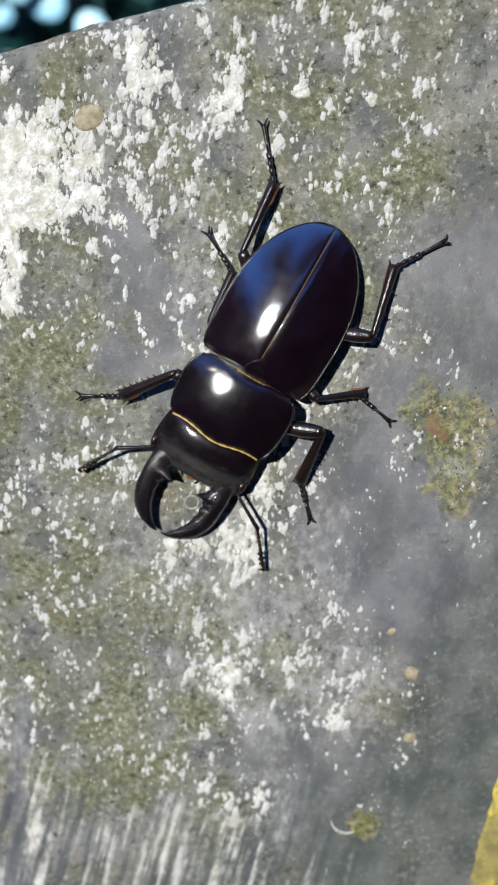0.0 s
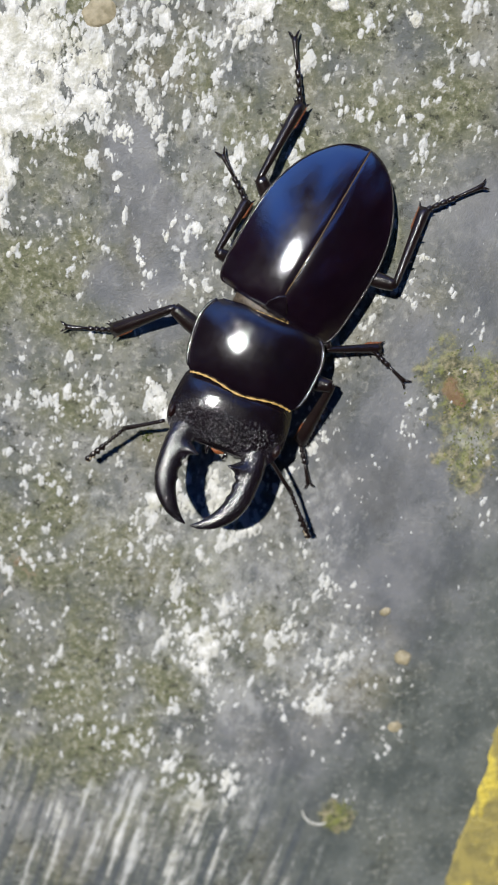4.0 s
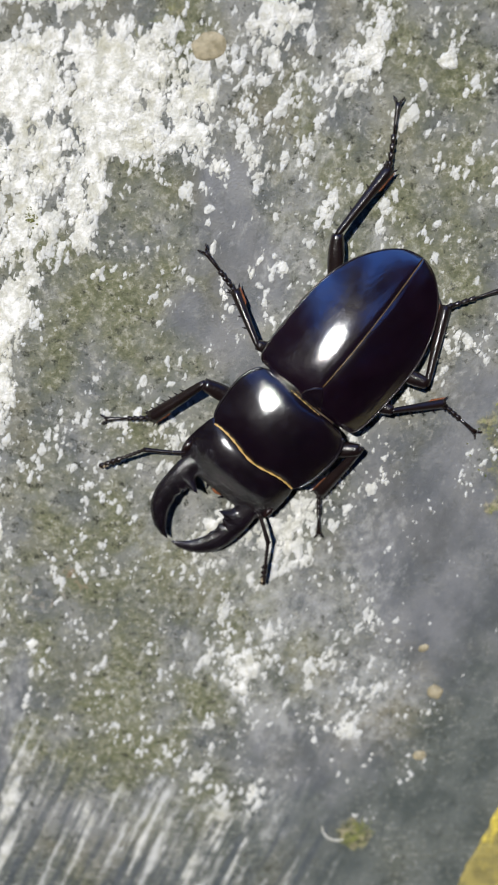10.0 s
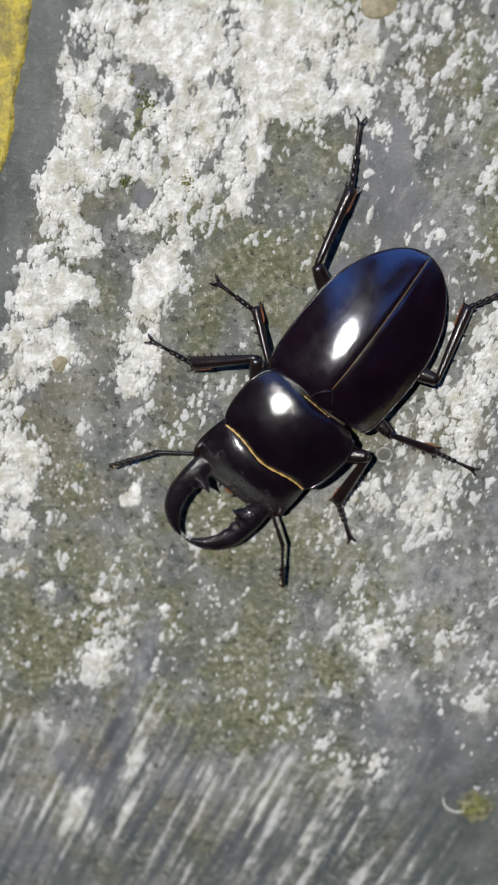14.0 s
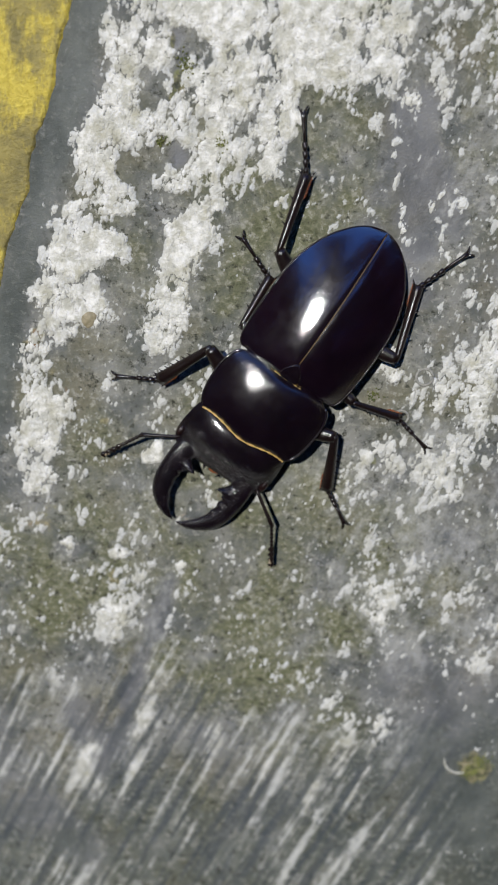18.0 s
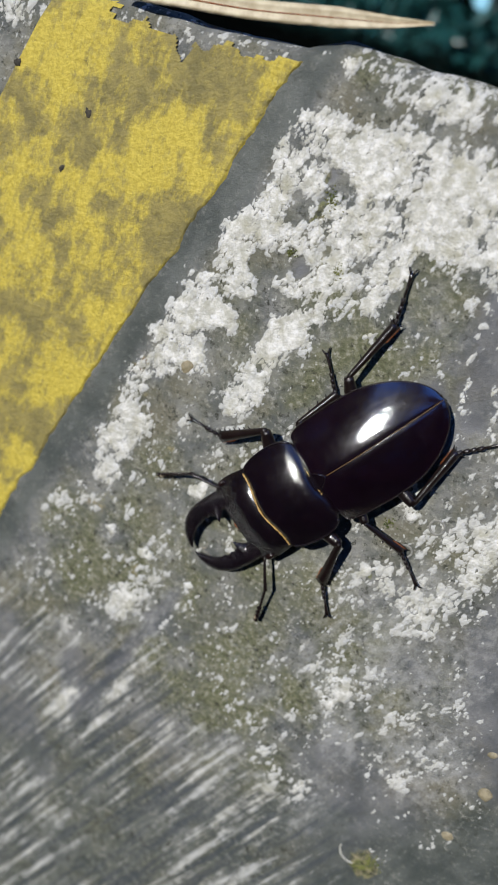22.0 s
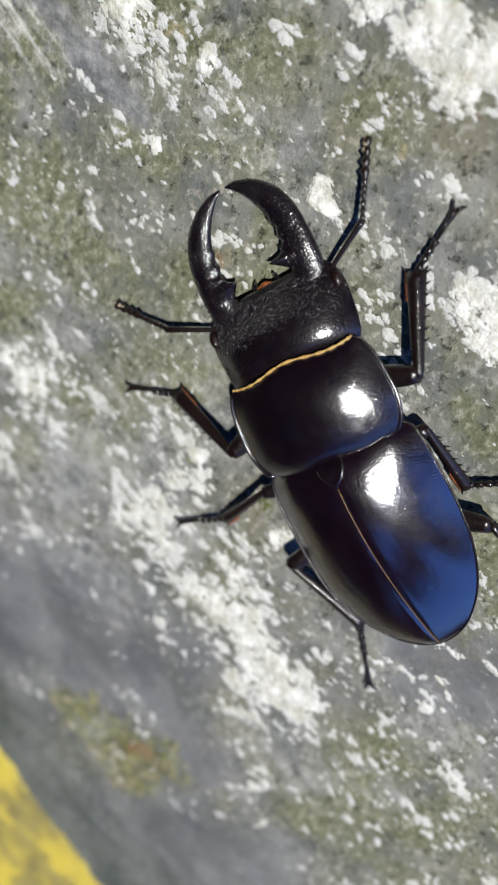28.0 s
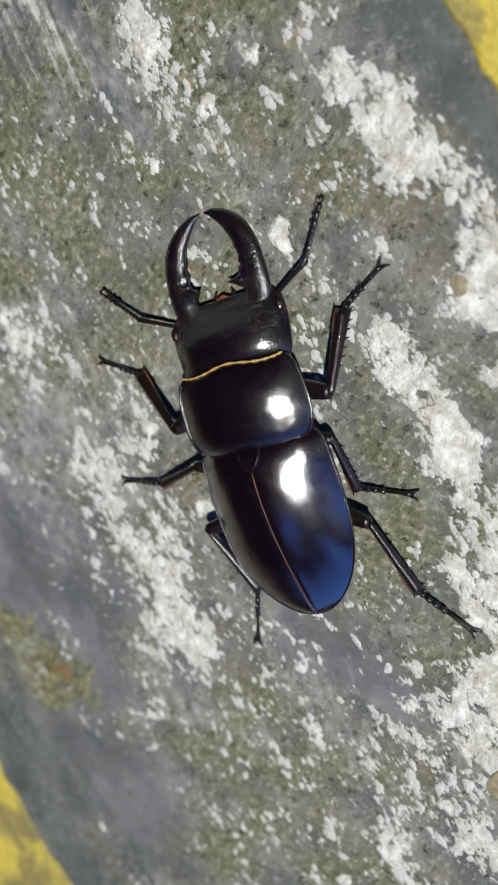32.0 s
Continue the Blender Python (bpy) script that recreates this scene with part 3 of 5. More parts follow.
BROWN = [
    (-15, 10.7, -14.9, 10.7, 0.6, 1), (-51.1, -29.2, -51, -29.2, 0.9, 1), (-55.6, -68.7, -53.2, -70.2, 2.6, 0.5), (-25.4, -64.2, -17.2, -69.9, 5.1, 0.45), (79.6, -41.4, 80.7, -42.7, 1.6, 1),
    (-13.1, -62.8, -11.1, -64.9, 2.5, 0.6), (80.5, -50.9, 80.6, -50.9, 1.2, 0.6), (-15.8, -64.5, -12.5, -66.1, 2.5, 0.5), (78.4, -40.6, 78.3, -40.5, 2, 0.9), (-51.5, -26.8, -51.5, -26.7, 1.1, 0.9),
    (-42.9, -56.6, -43, -56.5, 1.8, 0.5), (-45.3, -38.7, -45.4, -38.6, 0.7, 0.8), (-17.1, -64.6, -16.5, -60.5, 3, 0.45), (-56.6, -49.9, -56.6, -49.8, 0.8, 0.8),
]
VEIL = [
    (19.7, -87.3, 26.7, -101.8, 7.8, 0.8), (39.6, -95.8, 48.8, -103.5, 6.5, 0.8), (36.8, -58.8, 46.4, -69.7, 7.3, 0.5), (5.6, -56.2, 18.4, -67.4, 7.3, 0.6), (51.3, -66.3, 45.4, -82.7, 4.9, 0.5),
    (25.1, -70.5, 35.7, -84.6, 8.8, 0.6), (79.4, -50.2, 80.5, -51.5, 2.3, 0.9), (-8.6, -87.8, 4.8, -98.7, 7.9, 0.4), (27.5, -81.7, 37, -63, 7.6, 0.7), (50.3, -55.8, 42.3, -79, 6.3, 0.6),
    (44.3, -102.9, 50.9, -91.5, 6.8, 0.8), (23.5, -129.2, 26, -117.9, 5.6, 0.6), (26.5, -71.5, 30, -54.9, 8.4, 0.8), (14, -72.8, 11.1, -83, 5.8, 0.6), (-32.4, -70.6, -31.4, -59.2, 5.6, 0.6),
]
VEIL += [
    (34.8, 2.7, 42.2, 25.7, 7.7, 0.5), (-33.1, -102.4, -29.1, -84.6, 7, 0.5), (61.3, -25.9, 54.2, -3, 7.4, 0.6),
]


def parapet_patch():
    """The part of the top that is walked on, a fine relief that rolls over the edge."""
    xs = np.r_[np.arange(-128, -92, 2.0), np.arange(-92, 118, 0.5), np.arange(118, 150, 2.0)]
    flat = np.r_[np.arange(-215, -165, 2.0), np.arange(-165, EDGE_Y - 5, 0.5)]
    arc = np.radians(np.arange(0, 91, 9))
    down = np.arange(6, 64, 4.0)
    yy = np.r_[flat, EDGE_Y - 5 + 5 * np.sin(arc), np.full(len(down), EDGE_Y)]
    zz = np.r_[0 * flat, -5 + 5 * np.cos(arc), -down]
    x, y = np.meshgrid(xs, yy)
    z = np.tile(zz[:, None], (1, len(xs)))
    y = y + np.clip((y - EDGE_Y + 14) / 12, 0, 1) * value_noise(x, z, 14, 3) * 1.3 - np.clip(-(x + 26) / 8, 0, 1) * np.clip((y - 40) / 13, 0, 1) * 3.5
    # edges of the growth wander
    gx = x + value_noise(x, y, 6, 101, 3) * 2.6
    gy = y + value_noise(x, y, 6, 111, 3) * 2.6
    white = np.full(x.shape, 0.28) + value_noise(x, y, 16, 11) * 0.14
    for c in CRUSTS:
        k = capsule(gx, gy, c, 0.45)
        white = np.maximum(white, white * (1 - k) + c[5] * (0.95 if c[5] > 0.7 else 1) * k)
    for c in HOLES:
        white = white * (1 - 0.75 * capsule(gx, gy, c, 0.4) * c[5])

    def spread(rows, soft):
        total = np.zeros(x.shape)
        for c in rows:
            total = np.maximum(total, capsule(gx, gy, c, soft) * c[5])
        return total

    bare = np.clip(spread(SMOOTH, 0.45) * (1 + 0.35 * value_noise(x, y, 7, 21)), 0, 1)
    strip = np.clip(1.25 - np.abs(band_edge(UPPER_EDGE, x, y, 31) - 3.2) / 5.5, 0, 1)
    low = np.clip(1.2 - np.abs(band_edge(LOWER_EDGE, x, y, 41) + 6) / 11, 0, 1)
    strip = np.maximum(strip, low * 0.8)
    bare = np.maximum(bare, strip * 0.9)
    white = white - bare * np.where(white < 0.5, 0.16, 0.0) - strip * 0.45
    # the broad mossy patch by the lower band
    MOSSY.extend([(84, -40, 80, -46, 7.0, 0.85), (80, -52, 79, -57, 4.5, 0.85), (76, -38, 78, -34, 4.0, 0.7)])
    moss, brown, olive, veil = spread(MOSSY, 0.5), spread(BROWN, 0.5), spread(OLIVE, 0.6), spread(VEIL, 0.6)
    olive = np.clip(olive + 0.35 + value_noise(x, y, 14, 121) * 0.35, 0, 1) * (1 - 0.8 * bare)
    start = -114 + 17 * np.clip((-x - 14) / 14, 0, 1)
    streak = np.clip((start - y) / 15 + value_noise(x, y, 9, 151) * 0.9, 0, 1) * np.clip((44 - x) / 12, 0, 1) * np.clip((start + 12 - y) / 10, 0, 1)
    white = white - streak * np.clip(white - 0.34, 0, 1) * 0.3
    white = white + streak * (0.13 + 0.36 * value_noise(x, y, 12, 141))
    # light falloff and leftover dark paint put in colour, strongest towards the lower band
    falloff_film = np.clip((-98 - y + 0.2 * x) / 50 + value_noise(x, y, 16, 161) * 0.45, 0, 1) * np.clip((-72 - y) / 30, 0, 1) * 0.65 + np.clip(1.1 - np.abs(band_edge(LOWER_EDGE, x, y, 41)) / 34, 0, 1) * 0.85
    falloff_film = np.clip(falloff_film, 0, 1) + np.clip(1.3 - np.abs(band_edge(UPPER_EDGE, x, y, 31) - 3) / 6, 0, 1) * 0.8
    # the growth stands up in lobes, the bare cement is pitted
    lean_x = x * math.cos(BAND_TURN) - y * math.sin(BAND_TURN)
    lean_y = (x * math.sin(BAND_TURN) + y * math.cos(BAND_TURN)) * 0.6
    lobes = value_noise(lean_x, lean_y, 4.2, 171, 4)
    white = white + lobes * 0.30 * (1 - 0.8 * streak)
    plate = np.clip((white - 0.42) / 0.22, 0, 1)
    plate = plate * plate * (3 - 2 * plate)
    relief = value_noise(x, y, 30, 51) * 0.5 + plate * (0.16 + 0.12 * value_noise(x, y, 1.7, 181, 2))
    relief = relief + (1 - plate) * (1 - bare) * (value_noise(x, y, 3.2, 61, 3) * 0.24 - 0.35 * np.clip(value_noise(x, y, 2.2, 191, 2) - 0.35, 0, 1))
    relief = relief + np.clip(moss, 0, 1) * 0.35 * (0.5 + 0.5 * value_noise(x, y, 1.5, 201, 2))
    z = z + relief - 0.5
    nx, ny = len(xs), len(yy)
    verts = np.stack([x, y, z], -1).reshape(-1, 3) * MM
    i = np.arange(ny - 1)[:, None] * nx + np.arange(nx - 1)[None]
    faces = np.stack([i, i + 1, i + nx + 1, i + nx], -1).reshape(-1, 4)
    mesh = bpy.data.meshes.new("weathered_top")
    mesh.from_pydata(verts.tolist(), [], faces.tolist())
    for name, data in (("lichen", white), ("moss", moss), ("bare", bare), ("streak", streak), ("brown", brown), ("olive", olive), ("veil", veil), ("falloff_film", falloff_film)):
        mesh.attributes.new(name, "FLOAT", "POINT").data.foreach_set("value", data.ravel().astype(np.float32))
    mesh.materials.append(CONCRETE)
    mesh.shade_smooth()
    return mesh


def height_at(x, y):
    """The worn top's height at a place, mm."""
    return float(value_noise(np.array([x]), np.array([y]), 30, 51)[0] * 0.5 - 0.4)


parapet = tagged(new("parapet"), "weathered concrete parapet top with white lichen and yellow hazard bands", "parapet", kind="structure")
top = new("weathered_top", parapet_patch())
top.parent = parapet


def band(line, side, reach, seed, label):
    """A painted band on one side of an edge line: a thin coat with a brushed rim, rolling over the parapet's edge."""
    ys = np.r_[np.arange(-215, 34, 1.0), np.arange(34, 48, 0.4), 48 + 5 * np.sin(np.radians(np.arange(0, 91, 15)))]
    bm = bmesh.new()
    rows = []
    for y in ys:
        row = []
        rim = value_noise(np.array([y * 1.0]), np.array([7.0]), 9, seed, 4)[0] * 1.5 + value_noise(np.array([y * 1.0]), np.array([3.0]), 1.6, seed + 9, 2)[0] * 0.5
        for s in (*np.arange(0, 8, 0.5), *np.arange(8, 40, 0.6), *np.arange(40, reach, 2.0)):
            x = float(edge_x(line, y)) + side * (s + rim * max(0, 1 - s / 8))
            z = height_at(x, min(y, 53)) + 0.42
            if y > 48:
                z -= 5 - math.sqrt(max(25 - (y - 48) ** 2, 0))
            row.append((x * MM, (y - (min(max(-(x + 26) / 8, 0), 1) * min(max((y - 40) / 13, 0), 1) * 3.5)) * MM, (z - (0.7 if s == 0 else 0)) * MM))
        rows.append(row if side > 0 else row[::-1])
    skin(bm, rows, closed=False)
    # paint has come off along the parapet's edge and at one corner
    gone = []
    for f in bm.faces:
        p = f.calc_center_median() * 1000
        if p.y < 38:
            continue
        ragged = value_noise(np.array([p.x]), np.array([p.y]), 5, seed + 30, 3)[0]
        notch = p.y - 41.5 - 0.9 * abs(p.x + 59.5) + ragged * 2.5
        if p.y > 46.5 + ragged * 4 or (side < 0 and notch > 0 and p.x < -49):
            gone.append(f)
    bmesh.ops.delete(bm, geom=gone, context="FACES")
    return part("paint_band", bm, PAINT, parapet, label)


band(UPPER_EDGE, -1, 62, 71, "worn yellow paint band with dark stains")
band(LOWER_EDGE, 1, 62, 81, "flaking yellow paint band")


for x, y, r in ((-79.4, 23.9, 1.3), (-83.4, 10.2, 1.0), (-100, 29.6, 1.2)):
    bm = bmesh.new()
    blob(bm, (x * MM, y * MM, (height_at(x, y) + 0.3) * MM), (r * MM, r * 0.75 * MM, 0.25 * MM), x, 0.5, 3)
    part("paint_chip", bm, CHIP, parapet, "dark chip in the yellow paint")


def parapet_body():
    bm = bmesh.new()
    for x0, x1, y0, y1, z0, z1 in ((-1.6, 1.6, -0.42, EDGE_Y * MM - 0.004, -0.62, -0.003),):
        bmesh.ops.create_cube(bm, size=1.0, matrix=Matrix.Translation(((x0 + x1) / 2, (y0 + y1) / 2, (z0 + z1) / 2)) @ Matrix.Diagonal((x1 - x0, y1 - y0, z1 - z0, 1)))
    return part("core", bm, CONCRETE, parapet, smooth=False)


parapet_body()


def ring_mark(x, y, r, w, h, span=2 * math.pi, start=0.0):
    """A raised round scar of lichen."""
    bm = bmesh.new()
    n = 22
    pts = [((x + r * math.cos(start + span * k / n)) * MM, (y + r * math.sin(start + span * k / n)) * MM, (height_at(x, y) + (0.12 if span < 6 else 0.0)) * MM) for k in range(n + 1)]
    tube(bm, pts, [w * MM * (0.35 + 0.65 * math.sin(math.pi * (k + 0.5) / (n + 1))) if span < 6 else w * MM for k in range(n + 1)], 6, h)
    return bm


LICHEN = plain("chalky_lichen", (0.30, 0.30, 0.26), (0.52, 0.51, 0.46), 900, 0.85, 0.0003)
GREY_SCAR = plain("grey_scar", (0.2, 0.2, 0.18), (0.34, 0.33, 0.3), 900, 0.85, 0.0003)
part("lichen_ring", ring_mark(28, -37, 1.7, 0.3, 0.6), GREY_SCAR, parapet)
part("lichen_ring", ring_mark(23.5, -45.5, 1.5, 0.28, 0.6), GREY_SCAR, parapet)
part("lichen_crescent", ring_mark(40.2, -130.5, 3.6, 0.42, 0.4, 2.4, 3.0), LICHEN, parapet)
for x, y, a, b, turn in ((23, 36, 3.4, 2.4, 0.2), (-40, -24, 2.0, 1.6, 0.9), (62.5, -96, 1.7, 1.9, 0.3), (60, -85, 1.3, 0.9, 0.5), (59, -112, 1.6, 1.4, 0.2)):
    bm = bmesh.new()
    blob(bm, (x * MM, y * MM, (height_at(x, y) - 0.25) * MM), (a * MM, b * MM, 0.6 * MM), turn, 0.16, 3)
    part("pebble", bm, PEBBLE, parapet, "tan stone set in the concrete")


def moss_tufts():
    bm = bmesh.new()
    r = random.Random(4)
    for cx, cy, spread, count in ((82, -42, 7.5, 260), (80, -54, 4.5, 110), (-18, 23, 1.6, 60), (45, -131, 2.2, 110), (-12, 9, 1.2, 40), (17.5, -40.5, 1.2, 30), (-23.5, 9.5, 1.0, 24)):
        for _ in range(count):
            x, y = cx + r.gauss(0, spread * 0.6), cy + r.gauss(0, spread * 0.6)
            z = height_at(x, y)
            p = Vector((x, y, z - 0.1)) * MM
            cone(bm, p, p + Vector((r.uniform(-0.5, 0.5), r.uniform(-0.5, 0.5), r.uniform(0.25, 0.6))) * MM, r.uniform(0.10, 0.26) * MM, 4)
    return tagged(part("moss", bm, MOSS), "small yellow-green moss tufts on concrete", "moss", kind="stuff")


moss_tufts()


def dry_blade():
    bm = bmesh.new()
    pts = [(-76, 50.5, 2.0), (-62, 52, 2.2), (-46, 53.5, 2.4), (-30, 56, 2.2), (-18, 58, 1.5), (-9, 60, 0.6)]
    rings = []
    for k in range(31):
        t = k / 30 * (len(pts) - 1)
        c = Vector((curve([(i, p[0]) for i, p in enumerate(pts)], t), curve([(i, p[1]) for i, p in enumerate(pts)], t), curve([(i, p[2]) for i, p in enumerate(pts)], t)))
        w = 1.9 * min(1, (31 - k) / 12) * min(1, (k + 3) / 6) + 0.1
        rings.append([(c + Vector((0.05 * w, dy * w, dz))) * MM for dy, dz in ((-1, 0.5), (-0.5, 0.1), (0, -0.15), (0.5, 0.1), (1, 0.5), (0.5, -0.05), (0, -0.3), (-0.5, -0.05))])
    skin(bm, rings)
    leaf = tagged(new("dry_leaf"), "dry tan grass blade lying over the parapet edge", "leaf")
    part("blade", bm, DRY, leaf)
    bm = bmesh.new()
    spine = [(rings[k][2] + rings[k][6]) / 2 + Vector((0, 0, 0.12)) * MM for k in range(2, 29)]
    tube(bm, spine, [0.22 * MM * (1 - k / 34) for k in range(27)], 6)
    part("midrib", bm, RUSTY, leaf, "brown midrib of the blade")
    return leaf


dry_blade()


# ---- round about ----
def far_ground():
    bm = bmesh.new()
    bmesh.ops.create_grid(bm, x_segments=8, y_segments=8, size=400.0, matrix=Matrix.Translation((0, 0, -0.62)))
    return tagged(part("ground", bm, SOIL, smooth=False), "soil below the parapet, its shade put into a near-black colour", "ground", kind="structure")


far_ground()


def leaf_cloud(name, places, size, seed, label, category, material=None):
    """Many bent leaves, one mesh."""
    r = np.random.default_rng(seed)
    n = len(places)
    d = r.normal(size=(n, 3))
    d /= np.linalg.norm(d, axis=1)[:, None]
    e = np.cross(d, r.normal(size=(n, 3)))
    e /= np.linalg.norm(e, axis=1)[:, None]
    f = np.cross(d, e)
    s = size * r.uniform(0.6, 1.4, (n, 1))
    v = np.stack([places - d * s, places + e * s * 0.45 + f * s * 0.12, places + d * s, places - e * s * 0.45 + f * s * 0.12], 1).reshape(-1, 3)
    faces = (np.arange(n)[:, None] * 4 + np.array([[0, 1, 2, 3]])).tolist()
    mesh = bpy.data.meshes.new(name)
    mesh.from_pydata(v.tolist(), [], faces)
    mesh.materials.append(material or SCREEN_LEAF)
    return tagged(new(name, mesh), label, category, kind="stuff")


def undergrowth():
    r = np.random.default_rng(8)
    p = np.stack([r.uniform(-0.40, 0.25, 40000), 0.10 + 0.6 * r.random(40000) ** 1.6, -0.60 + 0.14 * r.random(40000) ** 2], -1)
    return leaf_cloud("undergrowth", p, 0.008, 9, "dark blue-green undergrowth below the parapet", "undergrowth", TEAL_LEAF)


undergrowth()


def bokeh_spots():
    """Pale discs among the dark leaves: blurred sky glints put in as colour."""
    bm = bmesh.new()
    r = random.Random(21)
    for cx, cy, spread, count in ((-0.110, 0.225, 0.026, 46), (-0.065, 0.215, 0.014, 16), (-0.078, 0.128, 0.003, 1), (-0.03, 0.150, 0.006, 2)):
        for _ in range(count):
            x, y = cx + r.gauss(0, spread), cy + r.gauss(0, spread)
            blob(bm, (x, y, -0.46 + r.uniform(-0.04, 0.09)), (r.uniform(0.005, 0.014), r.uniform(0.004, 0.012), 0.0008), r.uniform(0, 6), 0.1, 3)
    return tagged(part("bokeh_spots", bm, BOKEH_TONE), "pale blue discs put in for blurred sky glints between the leaves", "leaves", kind="stuff")


bokeh_spots()


def sky_screen():
    """Added, unseen leaf screen against the sky, open on the far side and sunwards."""
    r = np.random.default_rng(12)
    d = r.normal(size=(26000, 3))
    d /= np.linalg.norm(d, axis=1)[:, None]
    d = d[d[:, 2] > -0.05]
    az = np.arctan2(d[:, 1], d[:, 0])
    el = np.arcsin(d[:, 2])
    # this opening shapes the blue reflection on the wing cases
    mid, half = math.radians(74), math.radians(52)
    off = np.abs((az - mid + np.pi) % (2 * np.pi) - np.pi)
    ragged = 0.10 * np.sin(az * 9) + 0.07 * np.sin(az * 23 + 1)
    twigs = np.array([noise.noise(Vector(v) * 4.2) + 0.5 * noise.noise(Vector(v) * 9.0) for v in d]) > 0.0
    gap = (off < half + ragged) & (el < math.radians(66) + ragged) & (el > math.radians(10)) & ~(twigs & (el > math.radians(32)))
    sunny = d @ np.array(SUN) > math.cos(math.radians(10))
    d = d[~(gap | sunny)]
    return leaf_cloud("overhead_screen", d * r.uniform(3.0, 4.2, (len(d), 1)), 0.26, 13, "unseen screen of dark green leaves added overhead to block sky light", "foliage")


sky_screen()


# ---- the beetle ----
# local space: x ahead, y to its left, z up, the origin on the ground under the waist, millimetres
beetle = tagged(new("stag_beetle"), "glossy black stag beetle with curved toothed jaws on weathered concrete", "beetle")

EL_W = [(0.2, 10.4), (0.8, 11.2), (3, 11.9), (8, 12.2), (14, 12.2), (19, 11.7), (23, 10.6), (26.5, 9.0), (29.3, 7.0), (31.4, 4.9), (32.8, 2.6), (33.4, 0.5)]
EL_T = [(0.2, 9.4), (1.0, 10.4), (3, 11.2), (6, 11.6), (9, 11.6), (12.5, 11.25), (16.5, 10.5), (20.5, 9.4), (24, 8.2), (27, 7.0), (30, 5.7), (32.2, 4.6), (33.4, 3.8)]
EL_R = [(0.2, 6.2), (8, 6.0), (20, 5.4), (26, 4.8), (30, 4.2), (33.4, 3.6)]


def elytron(side):
    """One wing case: a low dome, with a groove and a raised bead along the outer margin."""
    bm = bmesh.new()
    rings, beads = [], []
    for k in range(126):
        s = 0.2 + 33.2 * (1 - (1 - k / 125) ** 1.35)
        tooth = 0.05 if k % 2 else -0.03
        w, t, r = curve(EL_W, s), curve(EL_T, s), curve(EL_R, s)
        ring = [(-s, 0.04, t - 0.16)]
        for j in range(1, 29):
            u = math.sin(j / 28 * math.pi / 2)
            shoulder = 0.35 * math.exp(-(((u - 0.72) / 0.16) ** 2)) * max(0, 1 - s / 7)
            ring.append((-s, w * u, r + (t - r) * (1 - u**1.75) + shoulder))
        ring += [(-s, w + 0.08, r - 0.08), (-s, w * 0.92, r - 1.1)]
        bead = [(-s, w + 0.06, r - 0.06), (-s, w + 0.14, r + 0.06 + tooth), (-s, w + 0.28, r + 0.08 + tooth), (-s, w + 0.36 + tooth, r - 0.05), (-s, w + 0.30, r - 0.40), (-s, w * 0.95, r - 0.9)]
        rings.append([Vector((p[0], p[1] * side, p[2])) * MM for p in ring])
        beads.append([Vector((p[0], p[1] * side, p[2])) * MM for p in bead])
    skin(bm, rings, closed=False)
    bmesh.ops.recalc_face_normals(bm, faces=bm.faces)
    case = part("wing_case", bm, ELYTRA, beetle, "polished black wing case")
    bm = bmesh.new()
    skin(bm, beads)
    bmesh.ops.recalc_face_normals(bm, faces=bm.faces)
    part("rim", bm, LEG, case, "finely notched raised rim")
    return case


for side in (1, -1):
    elytron(side)


def abdomen():
    bm = bmesh.new()
    rings = []
    for k in range(20):
        s = 0.5 + 32.6 * k / 19
        w, r = curve(EL_W, s) * 0.96, curve(EL_R, s)
        rings.append([Vector((-s, w * math.cos(a), r - 0.5 + (r - 2.4) * min(0, math.sin(a)) + 0.3 * max(0, math.sin(a)))) * MM for a in (2 * math.pi * i / 24 for i in range(24))])
    skin(bm, rings)
    return part("abdomen", bm, CHITIN, beetle)


abdomen()


def suture():
    """The golden line where the wing cases meet."""
    bm = bmesh.new()
    pts = [Vector((-s, 0, curve(EL_T, s) - 0.05)) * MM for s in np.linspace(4.5, 33.2, 30)]
    tube(bm, pts, [0.07 * MM] * 30, 6)
    return part("suture", bm, SEAM, beetle, "thin golden seam between the wing cases")


suture()


def scutellum():
    """A small heart-shaped plate at the front of the seam, its rim raised."""
    bm = bmesh.new()
    shape = [(-0.2, 0.0), (-0.1, 1.2), (-0.6, 2.0), (-1.8, 2.0), (-3.2, 1.2), (-4.3, 0.0), (-3.2, -1.2), (-1.8, -2.0), (-0.6, -2.0), (-0.1, -1.2)]
    rings = []
    for k, lift in ((1.0, -0.5), (1.0, 0.22), (0.88, 0.30), (0.72, 0.14), (0.30, 0.20)):
        rings.append([Vector((-2.0 + (x + 2.0) * k, y * k, curve(EL_T, max(2.0 - (x + 2.0) * k, 0.3)) - 0.02 * abs(y * k) + lift)) * MM for x, y in shape])
    skin(bm, rings)
    return part("scutellum", bm, CHITIN, beetle, "small heart-shaped plate between the wing cases")


scutellum()
bm = bmesh.new()
skin(bm, [[Vector((x, math.cos(a) * 7.4, 6.0 + math.sin(a) * 2.9)) * MM for a in (2 * math.pi * i / 28 for i in range(28))] for x in (-1.5, 0.3, 1.8)])
part("waist", bm, PALE, beetle, "dark membrane between thorax and wing cases")

PRO_W = [(0, 9.0), (0.7, 10.3), (2.0, 11.2), (4.5, 11.9), (7.5, 11.9), (10.5, 11.6), (12.6, 11.0), (13.6, 10.4), (14, 9.8)]
PRO_T = [(0, 9.4), (0.7, 10.4), (2, 11.15), (3.5, 11.5), (6.5, 11.8), (10, 11.5), (13, 10.3), (14, 9.5)]
THORAX_Z = 6.5
